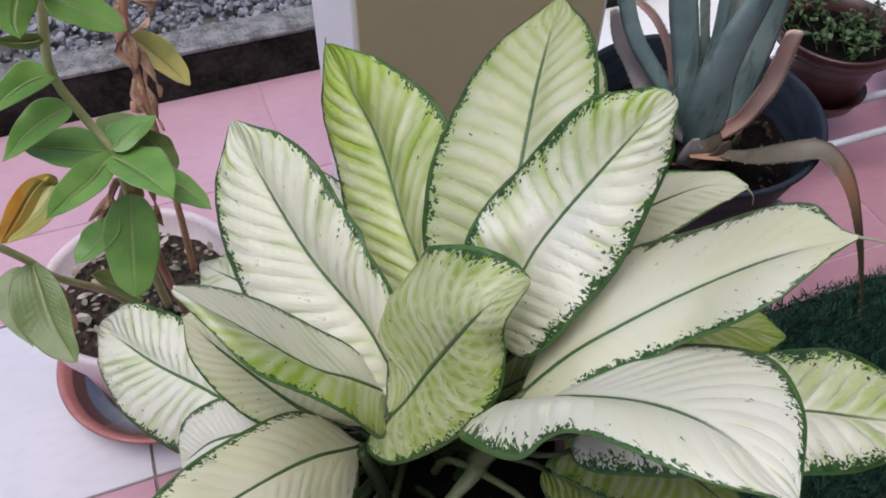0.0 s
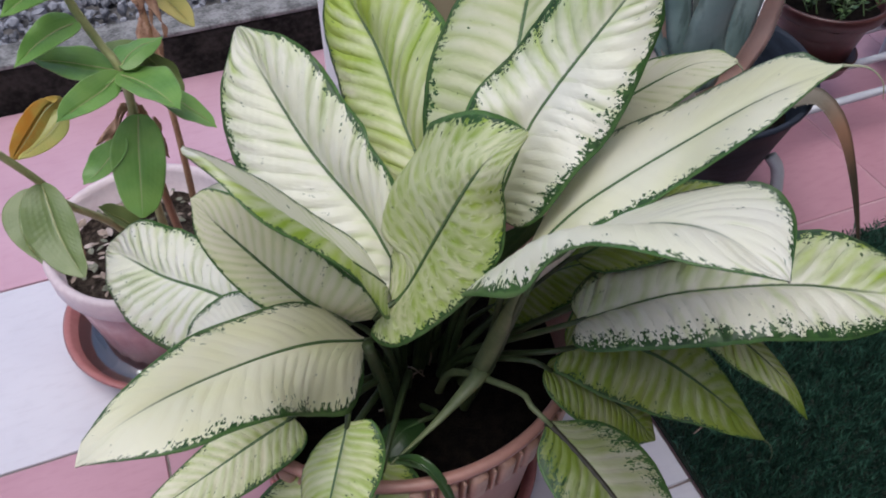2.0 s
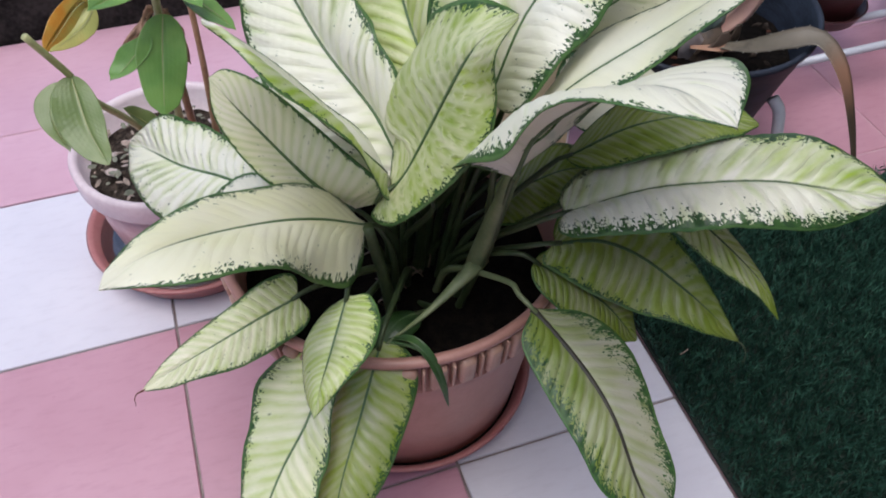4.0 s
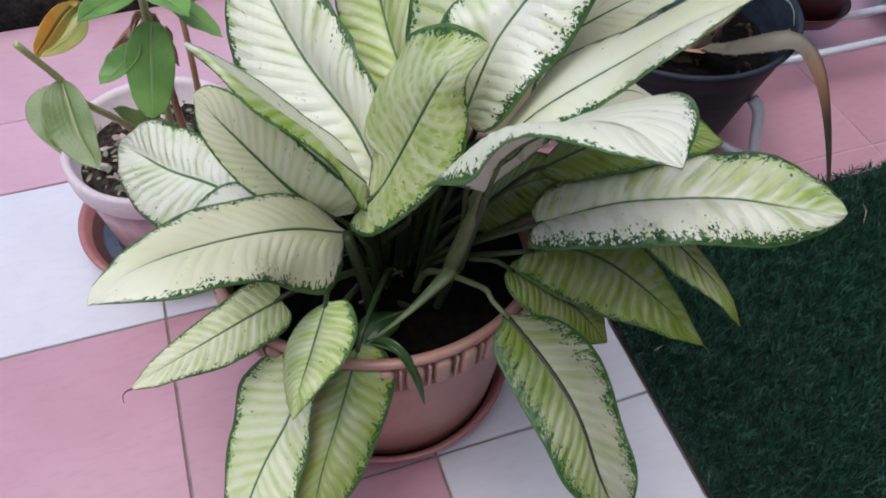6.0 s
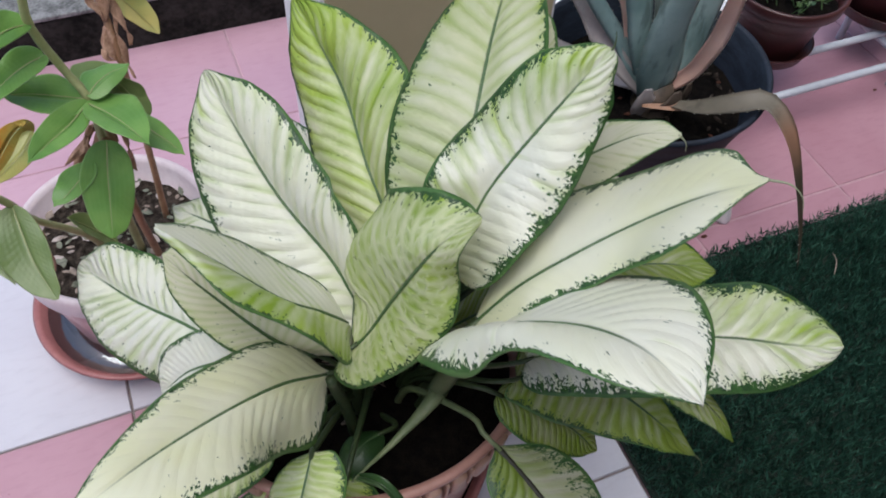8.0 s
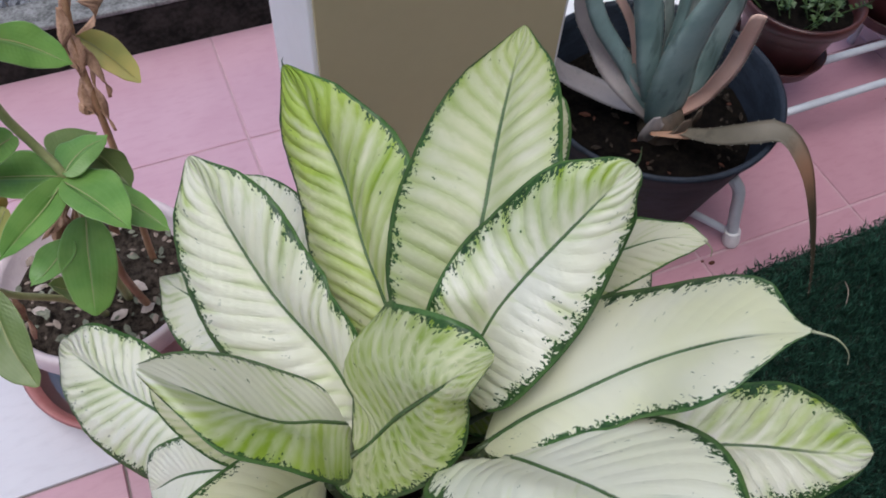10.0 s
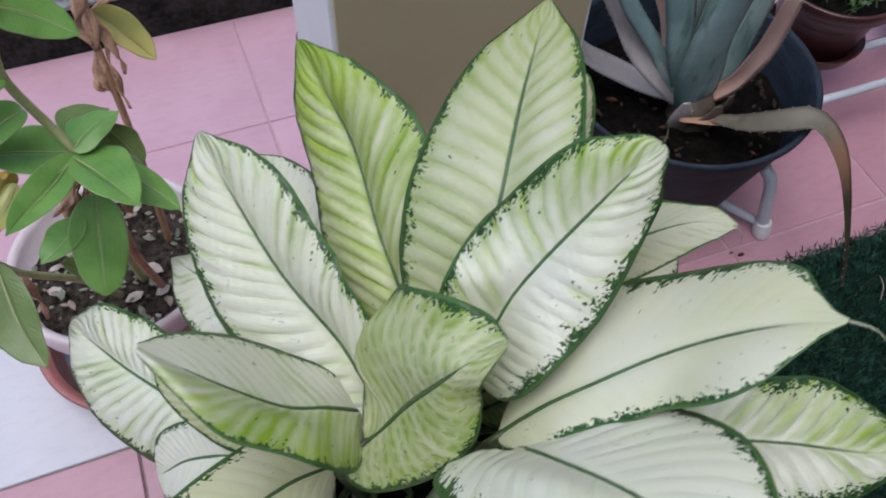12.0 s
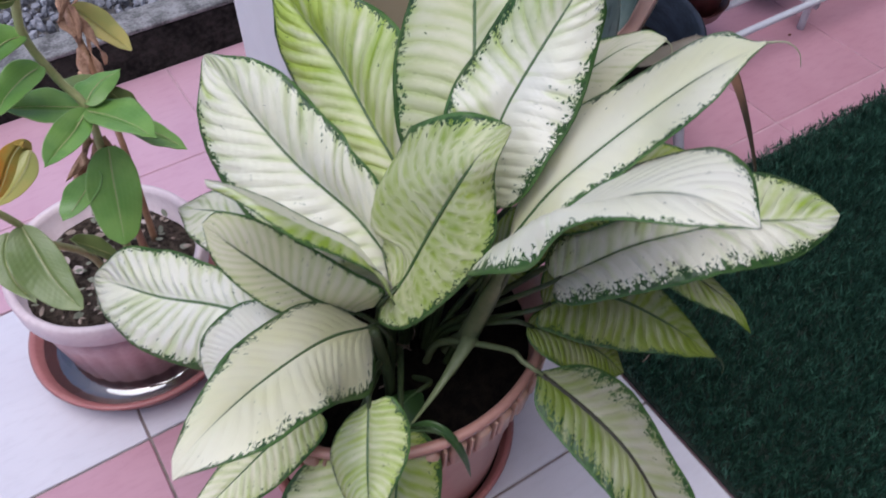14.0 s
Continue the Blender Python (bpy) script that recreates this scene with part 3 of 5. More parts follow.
slab("wall_south", box(-3.0, 3.5, -2.3, -2.2, -0.05, 2.6), M_HOUSE, "plain house wall behind the porch", "wall")
# out of view, added to block sky light from the east
slab("shade_wall_east", box(1.62, 1.74, -2.2, 1.08, -0.05, 2.6), M_EAST, "unseen brown wall added to dim the porch's east side", "wall")
slab("ceiling", box(-3.0, 3.5, -2.3, -1.6, 2.6, 2.7), M_HOUSE, "plain porch ceiling", "ceiling")


# ---------------------------------------------------------------- main plant
plant = thing("potted_dumb_cane", "large dumb cane with cream and green leaves in blush pot", "plant")
PX, PY = -0.023, 0.150
pot = part("pot", lathe([(0.140, 0.022), (0.145, 0.024), (0.154, 0.10), (0.166, 0.20), (0.171, 0.232), (0.179, 0.235), (0.181, 0.240), (0.176, 0.243), (0.180, 0.287), (0.1860, 0.2895), (0.1870, 0.295), (0.1845, 0.299), (0.177, 0.297), (0.172, 0.25), (0.160, 0.16), (0.140, 0.04)], PX, PY, 96), M_CLAY, plant, "blush pink plastic pot with a ribbed band")
soil = part("soil", lump(PX, PY, 0.168, 0.226, 0.012, seed=2), M_SOIL, plant, "potting soil, leaf shade put into its colour")


def tablet(hw, hd, hh, bevel):
    bm = box(-hw, hw, -hd, hd, -hh, hh, bevel, 4)
    for v in bm.verts:
        v.co.x *= 1.0 - 0.25 * abs(v.co.z / hh) ** 3
    return mesh_of("tablet", bm, M_CLAYLIP)


TABLET, BAR = tablet(0.0098, 0.0062, 0.0205, 0.0055), tablet(0.0022, 0.0050, 0.0200, 0.0017)
for k in range(80):
    w = 2 * math.pi * k / 80
    ob = new("tablet" if k % 2 else "bar", TABLET if k % 2 else BAR)
    ob.parent = pot
    ob.matrix_basis = Matrix.Translation((PX + 0.1815 * math.cos(w), PY + 0.1815 * math.sin(w), 0.2645)) @ Matrix.Rotation(w + math.pi / 2, 4, "Z") @ Matrix.Rotation(radians(6), 4, "X")

saucer = tagged(part("plant_saucer", lathe([(0.135, 0.0), (0.145, 0.003), (0.158, 0.034), (0.1635, 0.038), (0.160, 0.040), (0.154, 0.036), (0.142, 0.008), (0.12, 0.006)], PX, PY, 72), M_SAUCER), "terracotta coloured plastic saucer under the ribbed pot", "saucer")

# black ring between the pot's foot and the saucer's wall
part("foot_ring", lathe([(0.140, 0.0085), (0.146, 0.018), (0.1475, 0.0215), (0.138, 0.0220), (0.12, 0.0220)], PX, PY, 72), M_SOIL, saucer, "black ring round the pot's foot in the saucer")

for pts, r in (
    ([(0.03, 0.105, 0.20), (0.030, 0.08, 0.26), (0.028, 0.052, 0.310), (0.032, 0.025, 0.40), (0.036, 0.002, 0.478)], [0.0091, 0.0085, 0.0100, 0.0082, 0.0055]),
    ([(-0.03, 0.12, 0.20), (-0.04, 0.11, 0.30), (-0.03, 0.10, 0.42)], [0.008, 0.007, 0.005]),
    ([(0.0, 0.14, 0.20), (0.0, 0.12, 0.32), (0.0, 0.09, 0.46)], [0.009, 0.008, 0.006]),
    ([(-0.05, 0.08, 0.20), (-0.06, 0.06, 0.30), (-0.075, 0.05, 0.40)], [0.007, 0.006, 0.005]),
):
    part("stem", tube(pts, r, 20, 10), M_STALKPALE if r[0] == 0.0091 else M_STALK, plant, "thick pale green cane")
part("sheath", tube([(0.033, 0.052, 0.318), (0.022, 0.040, 0.322), (0.002, 0.030, 0.316), (-0.034, 0.016, 0.302), (-0.079, -0.004, 0.300)], [0.0098, 0.0070, 0.0042, 0.0022, 0.0008], 24, 10, None, 0.7), M_STALKPALE, plant, "cut pale stalk tapering to a dry point")

rnd = random.Random(12)
for k in range(9):
    a = Vector((PX + rnd.uniform(-0.05, 0.06), PY + rnd.uniform(-0.10, 0.02), 0.236))
    b = a + Vector((rnd.uniform(-0.04, 0.04), rnd.uniform(-0.03, 0.03), rnd.uniform(0.004, 0.05)))
    m = a.lerp(b, 0.5) + Vector((rnd.uniform(-0.015, 0.015), rnd.uniform(-0.015, 0.015), rnd.uniform(0.004, 0.02)))
    part("dry_root", tube([a, m, b], [0.0012, 0.0008], 10, 5), M_SCRAP, plant, "thin dry root above the soil")

# leaves, by their midribs and margins
leaf(plant, M_RIBBED, [(-0.022, 0.066, 0.415), (-0.035, 0.093, 0.437), (-0.046, 0.126, 0.464), (-0.074, 0.180, 0.500), (-0.094, 0.245, 0.539), (-0.103, 0.284, 0.562)],
     [(0.35, (-0.105, 0.122, 0.437), (-0.030, 0.140, 0.515)), (0.55, (-0.131, 0.180, 0.473), (-0.036, 0.172, 0.532)), (0.8, (-0.133, 0.245, 0.512), (-0.060, 0.238, 0.562))],
     stalk=[(-0.03, 0.11, 0.30)], ripple=0.0025, cup=0.10, label="broad ribbed cream leaf with a green margin")
leaf(plant, M_LIME, [(0.015, 0.085, 0.43), (0.012, 0.150, 0.475), (0.009, 0.190, 0.498), (0.012, 0.262, 0.524), (0.002, 0.312, 0.551), (-0.006, 0.350, 0.570)],
     [(0.35, (-0.030, 0.190, 0.462), (0.050, 0.165, 0.535)), (0.6, (-0.026, 0.258, 0.478), (0.058, 0.230, 0.570)), (0.82, (-0.022, 0.318, 0.515), (0.034, 0.287, 0.580))],
     stalk=[(0.0, 0.13, 0.30)], ripple=0.0026, cup=0.10, tail=[(-0.006, 0.349, 0.569), (-0.006, 0.352, 0.572), (-0.004, 0.355, 0.573)], label="lime green ribbed leaf with a dark margin")
leaf(plant, M_PALEC, [(0.040, 0.075, 0.50), (0.062, 0.105, 0.545), (0.087, 0.140, 0.585), (0.120, 0.190, 0.607), (0.150, 0.232, 0.620), (0.176, 0.268, 0.626)],
     [(0.35, (0.016, 0.158, 0.538), (0.104, 0.078, 0.570)), (0.6, (0.050, 0.205, 0.570), (0.144, 0.138, 0.619)), (0.82, (0.105, 0.245, 0.605), (0.172, 0.203, 0.629))],
     stalk=[(0.0, 0.11, 0.36)], ripple=0.0016, cup=0.08, label="pale creamy green leaf with a speckled margin")
leaf(plant, M_CREAM, [(0.030, 0.045, 0.520), (0.056, 0.059, 0.570), (0.078, 0.065, 0.598), (0.112, 0.070, 0.635), (0.137, 0.074, 0.660), (0.154, 0.076, 0.674)],
     [(0.32, (0.022, 0.085, 0.585), (0.062, 0.004, 0.570)), (0.58, (0.069, 0.117, 0.596), (0.100, 0.019, 0.590)), (0.84, (0.115, 0.105, 0.661), (0.150, 0.056, 0.640)), (0.94, (0.137, 0.092, 0.671), (0.153, 0.066, 0.660))],
     stalk=[(0.02, 0.09, 0.36)], ripple=0.0014, cup=0.10, tail=[(0.153, 0.076, 0.673), (0.156, 0.078, 0.678), (0.157, 0.081, 0.685)], label="cream leaf with green freckled margin", shape=(0.82, 0.46), point=0.0)
leaf(plant, M_YOUNG, [
    (-1, [(-0.050, 0.062, 0.440), (-0.030, 0.112, 0.446), (-0.012, 0.124, 0.490), (0.000, 0.112, 0.545), (0.000, 0.092, 0.574), (0.017, 0.059, 0.602), (0.033, 0.039, 0.604), (0.035, 0.017, 0.610)]),
    (-0.62, [(-0.050, 0.058, 0.444), (-0.034, 0.073, 0.470), (-0.037, 0.107, 0.462), (-0.026, 0.104, 0.506), (-0.012, 0.078, 0.546), (0.003, 0.048, 0.580), (0.020, 0.026, 0.598), (0.034, 0.016, 0.611)]),
    (0, [(-0.052, 0.052, 0.438), (-0.041, 0.049, 0.453), (-0.022, 0.041, 0.505), (-0.003, 0.021, 0.576), (0.012, 0.016, 0.600), (0.033, 0.014, 0.611)]),
    (1, [(-0.060, 0.058, 0.424), (-0.073, 0.040, 0.423), (-0.059, 0.015, 0.434), (-0.022, -0.007, 0.486), (0.008, -0.007, 0.524), (0.019, 0.008, 0.548), (0.014, 0.004, 0.590), (0.033, 0.013, 0.610)])],
     None, stalk=[(-0.01, 0.11, 0.33)], ripple=0.0004, cup=0.05, label="young puckered lime leaf, still half curled")
leaf(plant, M_PALE, [(0.030, 0.000, 0.505), (0.055, -0.006, 0.545), (0.078, -0.012, 0.570), (0.124, -0.020, 0.602), (0.160, -0.038, 0.640), (0.187, -0.061, 0.671)],
     [(0.15, (0.088, 0.050, 0.515), (0.040, -0.028, 0.535)), (0.35, (0.118, 0.058, 0.548), (0.060, -0.034, 0.562)), (0.6, (0.172, 0.030, 0.592), (0.098, -0.048, 0.592)), (0.84, (0.200, -0.012, 0.645), (0.132, -0.068, 0.643))],
     stalk=[(0.035, 0.05, 0.36)], ripple=0.0005, cup=0.05, point=0.7, tailmat=M_TIP, label="smooth pale cream leaf with a fine green margin", tail=[(0.186, -0.060, 0.670), (0.194, -0.070, 0.673), (0.199, -0.078, 0.668), (0.201, -0.082, 0.658)])
leaf(plant, M_WHITEUP, [
    (-1, [(0.036, 0.000, 0.480), (0.065, -0.004, 0.505), (0.088, -0.018, 0.545), (0.108, -0.038, 0.578), (0.122, -0.062, 0.604), (0.124, -0.095, 0.630), (0.108, -0.132, 0.646), (0.077, -0.167, 0.649)]),
    (0, [(0.034, -0.004, 0.478), (0.036, -0.022, 0.530), (0.042, -0.050, 0.575), (0.055, -0.090, 0.622), (0.067, -0.127, 0.645), (0.076, -0.168, 0.648)]),
    (0.6, [(0.032, -0.003, 0.478), (0.010, -0.010, 0.518), (0.004, -0.030, 0.549), (0.008, -0.055, 0.588), (0.020, -0.075, 0.613), (0.032, -0.105, 0.635), (0.048, -0.135, 0.649), (0.076, -0.168, 0.649)]),
    (1, [(0.030, -0.002, 0.478), (-0.004, -0.004, 0.500), (-0.024, -0.018, 0.517), (-0.023, -0.045, 0.544), (-0.010, -0.071, 0.568), (0.003, -0.078, 0.601), (0.012, -0.092, 0.622), (0.022, -0.115, 0.638), (0.042, -0.145, 0.650), (0.076, -0.168, 0.649)])],
     None, stalk=[(0.032, 0.03, 0.36)], ripple=0.0008, cup=0.03, wave=0.02, label="broad arching white leaf with a green wavy margin")
leaf(plant, M_BOLD, [(0.088, 0.000, 0.415), (0.144, -0.023, 0.447), (0.190, -0.046, 0.463), (0.233, -0.068, 0.471), (0.279, -0.091, 0.468), (0.318, -0.105, 0.465)],
     [(0.3, (0.150, 0.030, 0.440), (0.105, -0.062, 0.446)), (0.6, (0.235, -0.014, 0.475), (0.172, -0.098, 0.468)), (0.85, (0.296, -0.047, 0.476), (0.250, -0.118, 0.462))],
     stalk=[(0.02, 0.08, 0.30)], ripple=0.0023, cup=0.10, point=0.0, shape=(0.80, 0.50), label="long white and lime leaf reaching over the turf")
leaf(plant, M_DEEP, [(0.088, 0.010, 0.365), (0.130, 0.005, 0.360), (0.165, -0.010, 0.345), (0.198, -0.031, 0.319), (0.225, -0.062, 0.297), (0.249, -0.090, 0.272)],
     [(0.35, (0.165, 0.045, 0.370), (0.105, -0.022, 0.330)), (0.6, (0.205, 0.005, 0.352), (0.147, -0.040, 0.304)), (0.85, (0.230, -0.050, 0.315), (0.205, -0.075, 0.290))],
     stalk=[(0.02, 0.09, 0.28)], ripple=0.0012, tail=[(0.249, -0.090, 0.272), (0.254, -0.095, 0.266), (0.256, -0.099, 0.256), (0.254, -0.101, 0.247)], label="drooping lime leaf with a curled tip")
leaf(plant, M_LIME, [(0.150, 0.000, 0.420), (0.190, -0.030, 0.412), (0.228, -0.075, 0.382), (0.252, -0.094, 0.350), (0.267, -0.104, 0.318)],
     [(0.45, (0.218, -0.032, 0.402), (0.190, -0.064, 0.390)), (0.75, (0.251, -0.078, 0.360), (0.238, -0.098, 0.354))],
     stalk=[(0.04, 0.08, 0.30)], ripple=0.0010, label="narrow drooping lime leaf with a dark margin")
leaf(plant, M_ROUND, [(-0.150, 0.110, 0.405), (-0.183, 0.155, 0.398), (-0.219, 0.208, 0.375), (-0.245, 0.250, 0.364), (-0.268, 0.290, 0.352)],
     [(0.35, (-0.215, 0.125, 0.352), (-0.160, 0.190, 0.400)), (0.65, (-0.262, 0.195, 0.345), (-0.200, 0.250, 0.392)), (0.85, (-0.274, 0.245, 0.347), (-0.232, 0.280, 0.385))],
     stalk=[(-0.06, 0.10, 0.32)], ripple=0.0026, cup=0.1, label="rounded ribbed white leaf hanging beside the small pot", shape=(0.72, 0.5))
leaf(plant, M_WHITEUP, [(-0.140, 0.080, 0.420), (-0.160, 0.088, 0.420), (-0.185, 0.100, 0.402), (-0.205, 0.108, 0.376), (-0.216, 0.114, 0.358)],
     [(0.4, (-0.190, 0.060, 0.402), (-0.172, 0.122, 0.425)), (0.75, (-0.208, 0.084, 0.372), (-0.208, 0.136, 0.380))],
     stalk=[(-0.05, 0.085, 0.30), (-0.10, 0.088, 0.385)], ripple=0.0012, shape=(0.75, 0.5), label="white ribbed leaf below the folded ones")
leaf(plant, M_SHY, [
    (-1, [(-0.090, 0.080, 0.396), (-0.138, 0.073, 0.440), (-0.163, 0.089, 0.469), (-0.178, 0.112, 0.500), (-0.175, 0.128, 0.526)]),
    (0, [(-0.080, 0.080, 0.396), (-0.112, 0.086, 0.434), (-0.150, 0.108, 0.490), (-0.175, 0.128, 0.526)]),
    (1, [(-0.065, 0.062, 0.415), (-0.060, 0.052, 0.446), (-0.082, 0.074, 0.468), (-0.127, 0.113, 0.512), (-0.158, 0.130, 0.530), (-0.175, 0.129, 0.527)])],
     None, stalk=[(-0.05, 0.07, 0.34)], ripple=0.0004, cup=0.05, label="smooth dull pale leaf")
leaf(plant, M_FOLD, [
    (-1, [(-0.050, 0.055, 0.420), (-0.066, 0.024, 0.462), (-0.085, 0.010, 0.525), (-0.107, 0.017, 0.554), (-0.136, 0.028, 0.582), (-0.154, 0.055, 0.598), (-0.170, 0.087, 0.600)]),
    (-0.5, [(-0.046, 0.070, 0.424), (-0.068, 0.046, 0.478), (-0.090, 0.042, 0.528), (-0.117, 0.046, 0.562), (-0.140, 0.052, 0.590), (-0.158, 0.072, 0.604), (-0.170, 0.090, 0.602)]),
    (0, [(-0.042, 0.084, 0.414), (-0.046, 0.082, 0.426), (-0.072, 0.074, 0.472), (-0.099, 0.066, 0.513), (-0.132, 0.071, 0.564), (-0.169, 0.092, 0.600)]),
    (1, [(-0.042, 0.092, 0.425), (-0.062, 0.110, 0.458), (-0.088, 0.120, 0.486), (-0.120, 0.122, 0.530), (-0.150, 0.113, 0.570), (-0.169, 0.095, 0.600)])],
     None, stalk=[(-0.03, 0.10, 0.33)], ripple=0.0005, label="half folded lime and white leaf with a dark margin")
leaf(plant, M_RIBBED, [(-0.060, 0.140, 0.400), (-0.090, 0.185, 0.420), (-0.130, 0.250, 0.405), (-0.164, 0.316, 0.372)],
     [(0.5, (-0.150, 0.200, 0.390), (-0.080, 0.240, 0.430))],
     stalk=[(-0.03, 0.12, 0.32)], ripple=0.0016, label="ribbed cream leaf leaning towards the small pot")
leaf(plant, M_LONG, [
    (-1, [(-0.078, 0.066, 0.394), (-0.096, 0.083, 0.416), (-0.125, 0.082, 0.440), (-0.170, 0.056, 0.470), (-0.203, 0.024, 0.501), (-0.242, -0.020, 0.523), (-0.264, -0.047, 0.526)]),
    (0, [(-0.072, 0.060, 0.392), (-0.085, 0.055, 0.404), (-0.115, 0.043, 0.432), (-0.150, 0.020, 0.465), (-0.194, -0.010, 0.499), (-0.231, -0.036, 0.522), (-0.267, -0.055, 0.526)]),
    (0.6, [(-0.078, 0.052, 0.396), (-0.093, 0.034, 0.407), (-0.116, 0.018, 0.424), (-0.142, -0.004, 0.453), (-0.165, -0.028, 0.488), (-0.195, -0.042, 0.509), (-0.222, -0.055, 0.521), (-0.269, -0.061, 0.525)]),
    (1, [(-0.080, 0.046, 0.394), (-0.088, 0.026, 0.384), (-0.106, 0.004, 0.385), (-0.132, -0.008, 0.414), (-0.154, -0.043, 0.480), (-0.182, -0.060, 0.508), (-0.215, -0.070, 0.520), (-0.269, -0.061, 0.524)])],
     None, stalk=[(-0.04, 0.09, 0.32)], ripple=0.0006, cup=0.04, label="long cream leaf with a pointed tip")
leaf(plant, M_SMALL, [(-0.145, 0.056, 0.324), (-0.178, 0.048, 0.320), (-0.219, 0.035, 0.317), (-0.262, 0.022, 0.312), (-0.293, 0.012, 0.306)],
     [(0.22, (-0.170, 0.080, 0.330), (-0.163, 0.020, 0.311)), (0.5, (-0.216, 0.062, 0.320), (-0.208, 0.008, 0.307)), (0.8, (-0.262, 0.036, 0.316), (-0.258, 0.006, 0.308))],
     stalk=[(-0.04, 0.10, 0.28)], ripple=0.0012, shape=(0.52, 0.5), tailmat=M_BARK, tail=[(-0.291, 0.012, 0.306), (-0.298, 0.010, 0.306), (-0.301, 0.007, 0.304), (-0.302, 0.005, 0.296)], label="small lime leaf with a brown withered tip")
leaf(plant, M_FRESH, [
    (-1, [(-0.108, 0.005, 0.372), (-0.128, 0.014, 0.346), (-0.149, 0.008, 0.320), (-0.158, -0.022, 0.320), (-0.161, -0.060, 0.336), (-0.160, -0.088, 0.349)]),
    (0, [(-0.107, 0.004, 0.374), (-0.120, -0.016, 0.366), (-0.137, -0.045, 0.360), (-0.149, -0.068, 0.361), (-0.160, -0.088, 0.350)]),
    (1, [(-0.105, 0.002, 0.374), (-0.090, -0.006, 0.380), (-0.088, -0.030, 0.374), (-0.104, -0.058, 0.374), (-0.134, -0.078, 0.367), (-0.160, -0.088, 0.350)])],
     None, stalk=[(-0.05, 0.08, 0.30)], ripple=0.0009, cup=0.10, label="small drooping lime leaf")
leaf(plant, M_SMALL, [(-0.132, 0.006, 0.290), (-0.162, -0.036, 0.266), (-0.196, -0.066, 0.243), (-0.223, -0.098, 0.220), (-0.245, -0.140, 0.185)],
     [(0.25, (-0.196, 0.026, 0.258), (-0.140, -0.040, 0.276)), (0.5, (-0.220, -0.020, 0.238), (-0.161, -0.085, 0.249)), (0.75, (-0.238, -0.070, 0.216), (-0.190, -0.125, 0.220))],
     stalk=[(-0.05, 0.09, 0.28)], ripple=0.0014, label="cream and lime leaf hanging over the pot's rim")
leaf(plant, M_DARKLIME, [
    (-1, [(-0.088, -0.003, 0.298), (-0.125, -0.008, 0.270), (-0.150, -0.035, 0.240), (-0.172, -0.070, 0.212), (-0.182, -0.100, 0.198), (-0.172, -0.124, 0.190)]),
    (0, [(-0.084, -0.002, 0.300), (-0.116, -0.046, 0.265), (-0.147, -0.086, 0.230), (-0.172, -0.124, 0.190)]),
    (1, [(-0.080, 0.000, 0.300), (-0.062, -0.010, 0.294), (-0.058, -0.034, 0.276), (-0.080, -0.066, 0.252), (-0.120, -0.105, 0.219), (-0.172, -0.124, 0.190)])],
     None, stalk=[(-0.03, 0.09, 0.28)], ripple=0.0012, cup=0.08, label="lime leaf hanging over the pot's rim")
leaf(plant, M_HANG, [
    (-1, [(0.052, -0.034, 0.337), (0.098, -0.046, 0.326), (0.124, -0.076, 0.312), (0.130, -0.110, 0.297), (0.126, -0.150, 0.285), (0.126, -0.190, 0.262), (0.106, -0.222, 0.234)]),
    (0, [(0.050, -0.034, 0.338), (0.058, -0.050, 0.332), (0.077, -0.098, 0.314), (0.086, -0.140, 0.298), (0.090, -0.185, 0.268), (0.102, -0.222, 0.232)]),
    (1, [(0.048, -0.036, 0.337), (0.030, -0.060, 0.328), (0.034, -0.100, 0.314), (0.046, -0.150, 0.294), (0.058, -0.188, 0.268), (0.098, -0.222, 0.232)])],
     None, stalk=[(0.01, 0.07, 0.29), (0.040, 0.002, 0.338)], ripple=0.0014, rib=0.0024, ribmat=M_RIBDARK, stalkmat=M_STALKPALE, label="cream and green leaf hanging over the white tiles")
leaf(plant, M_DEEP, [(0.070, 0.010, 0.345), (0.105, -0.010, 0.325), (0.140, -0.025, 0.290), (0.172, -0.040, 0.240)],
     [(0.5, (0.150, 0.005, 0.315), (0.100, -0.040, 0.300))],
     stalk=[(0.02, 0.08, 0.29)], ripple=0.0008, label="green leaf under the others, shade in its colour")
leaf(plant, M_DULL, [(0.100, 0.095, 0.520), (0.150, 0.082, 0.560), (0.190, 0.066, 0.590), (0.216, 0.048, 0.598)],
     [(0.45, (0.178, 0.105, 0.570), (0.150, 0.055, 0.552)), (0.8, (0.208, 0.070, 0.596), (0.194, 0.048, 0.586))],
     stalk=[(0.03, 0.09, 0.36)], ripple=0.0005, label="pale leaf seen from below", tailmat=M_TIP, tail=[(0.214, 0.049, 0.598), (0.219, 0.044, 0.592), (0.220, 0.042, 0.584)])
leaf(plant, M_PALE, [(0.140, 0.110, 0.420), (0.200, 0.130, 0.425), (0.260, 0.160, 0.400), (0.322, 0.190, 0.350)],
     [(0.5, (0.210, 0.200, 0.430), (0.250, 0.100, 0.390))],
     stalk=[(0.03, 0.11, 0.32)], ripple=0.0010, label="pale ribbed leaf in the shade")
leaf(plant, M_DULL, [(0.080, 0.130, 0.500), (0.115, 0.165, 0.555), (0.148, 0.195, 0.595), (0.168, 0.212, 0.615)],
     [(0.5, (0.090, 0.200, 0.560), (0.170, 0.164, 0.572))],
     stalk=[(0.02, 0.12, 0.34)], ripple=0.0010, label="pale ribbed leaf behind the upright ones")
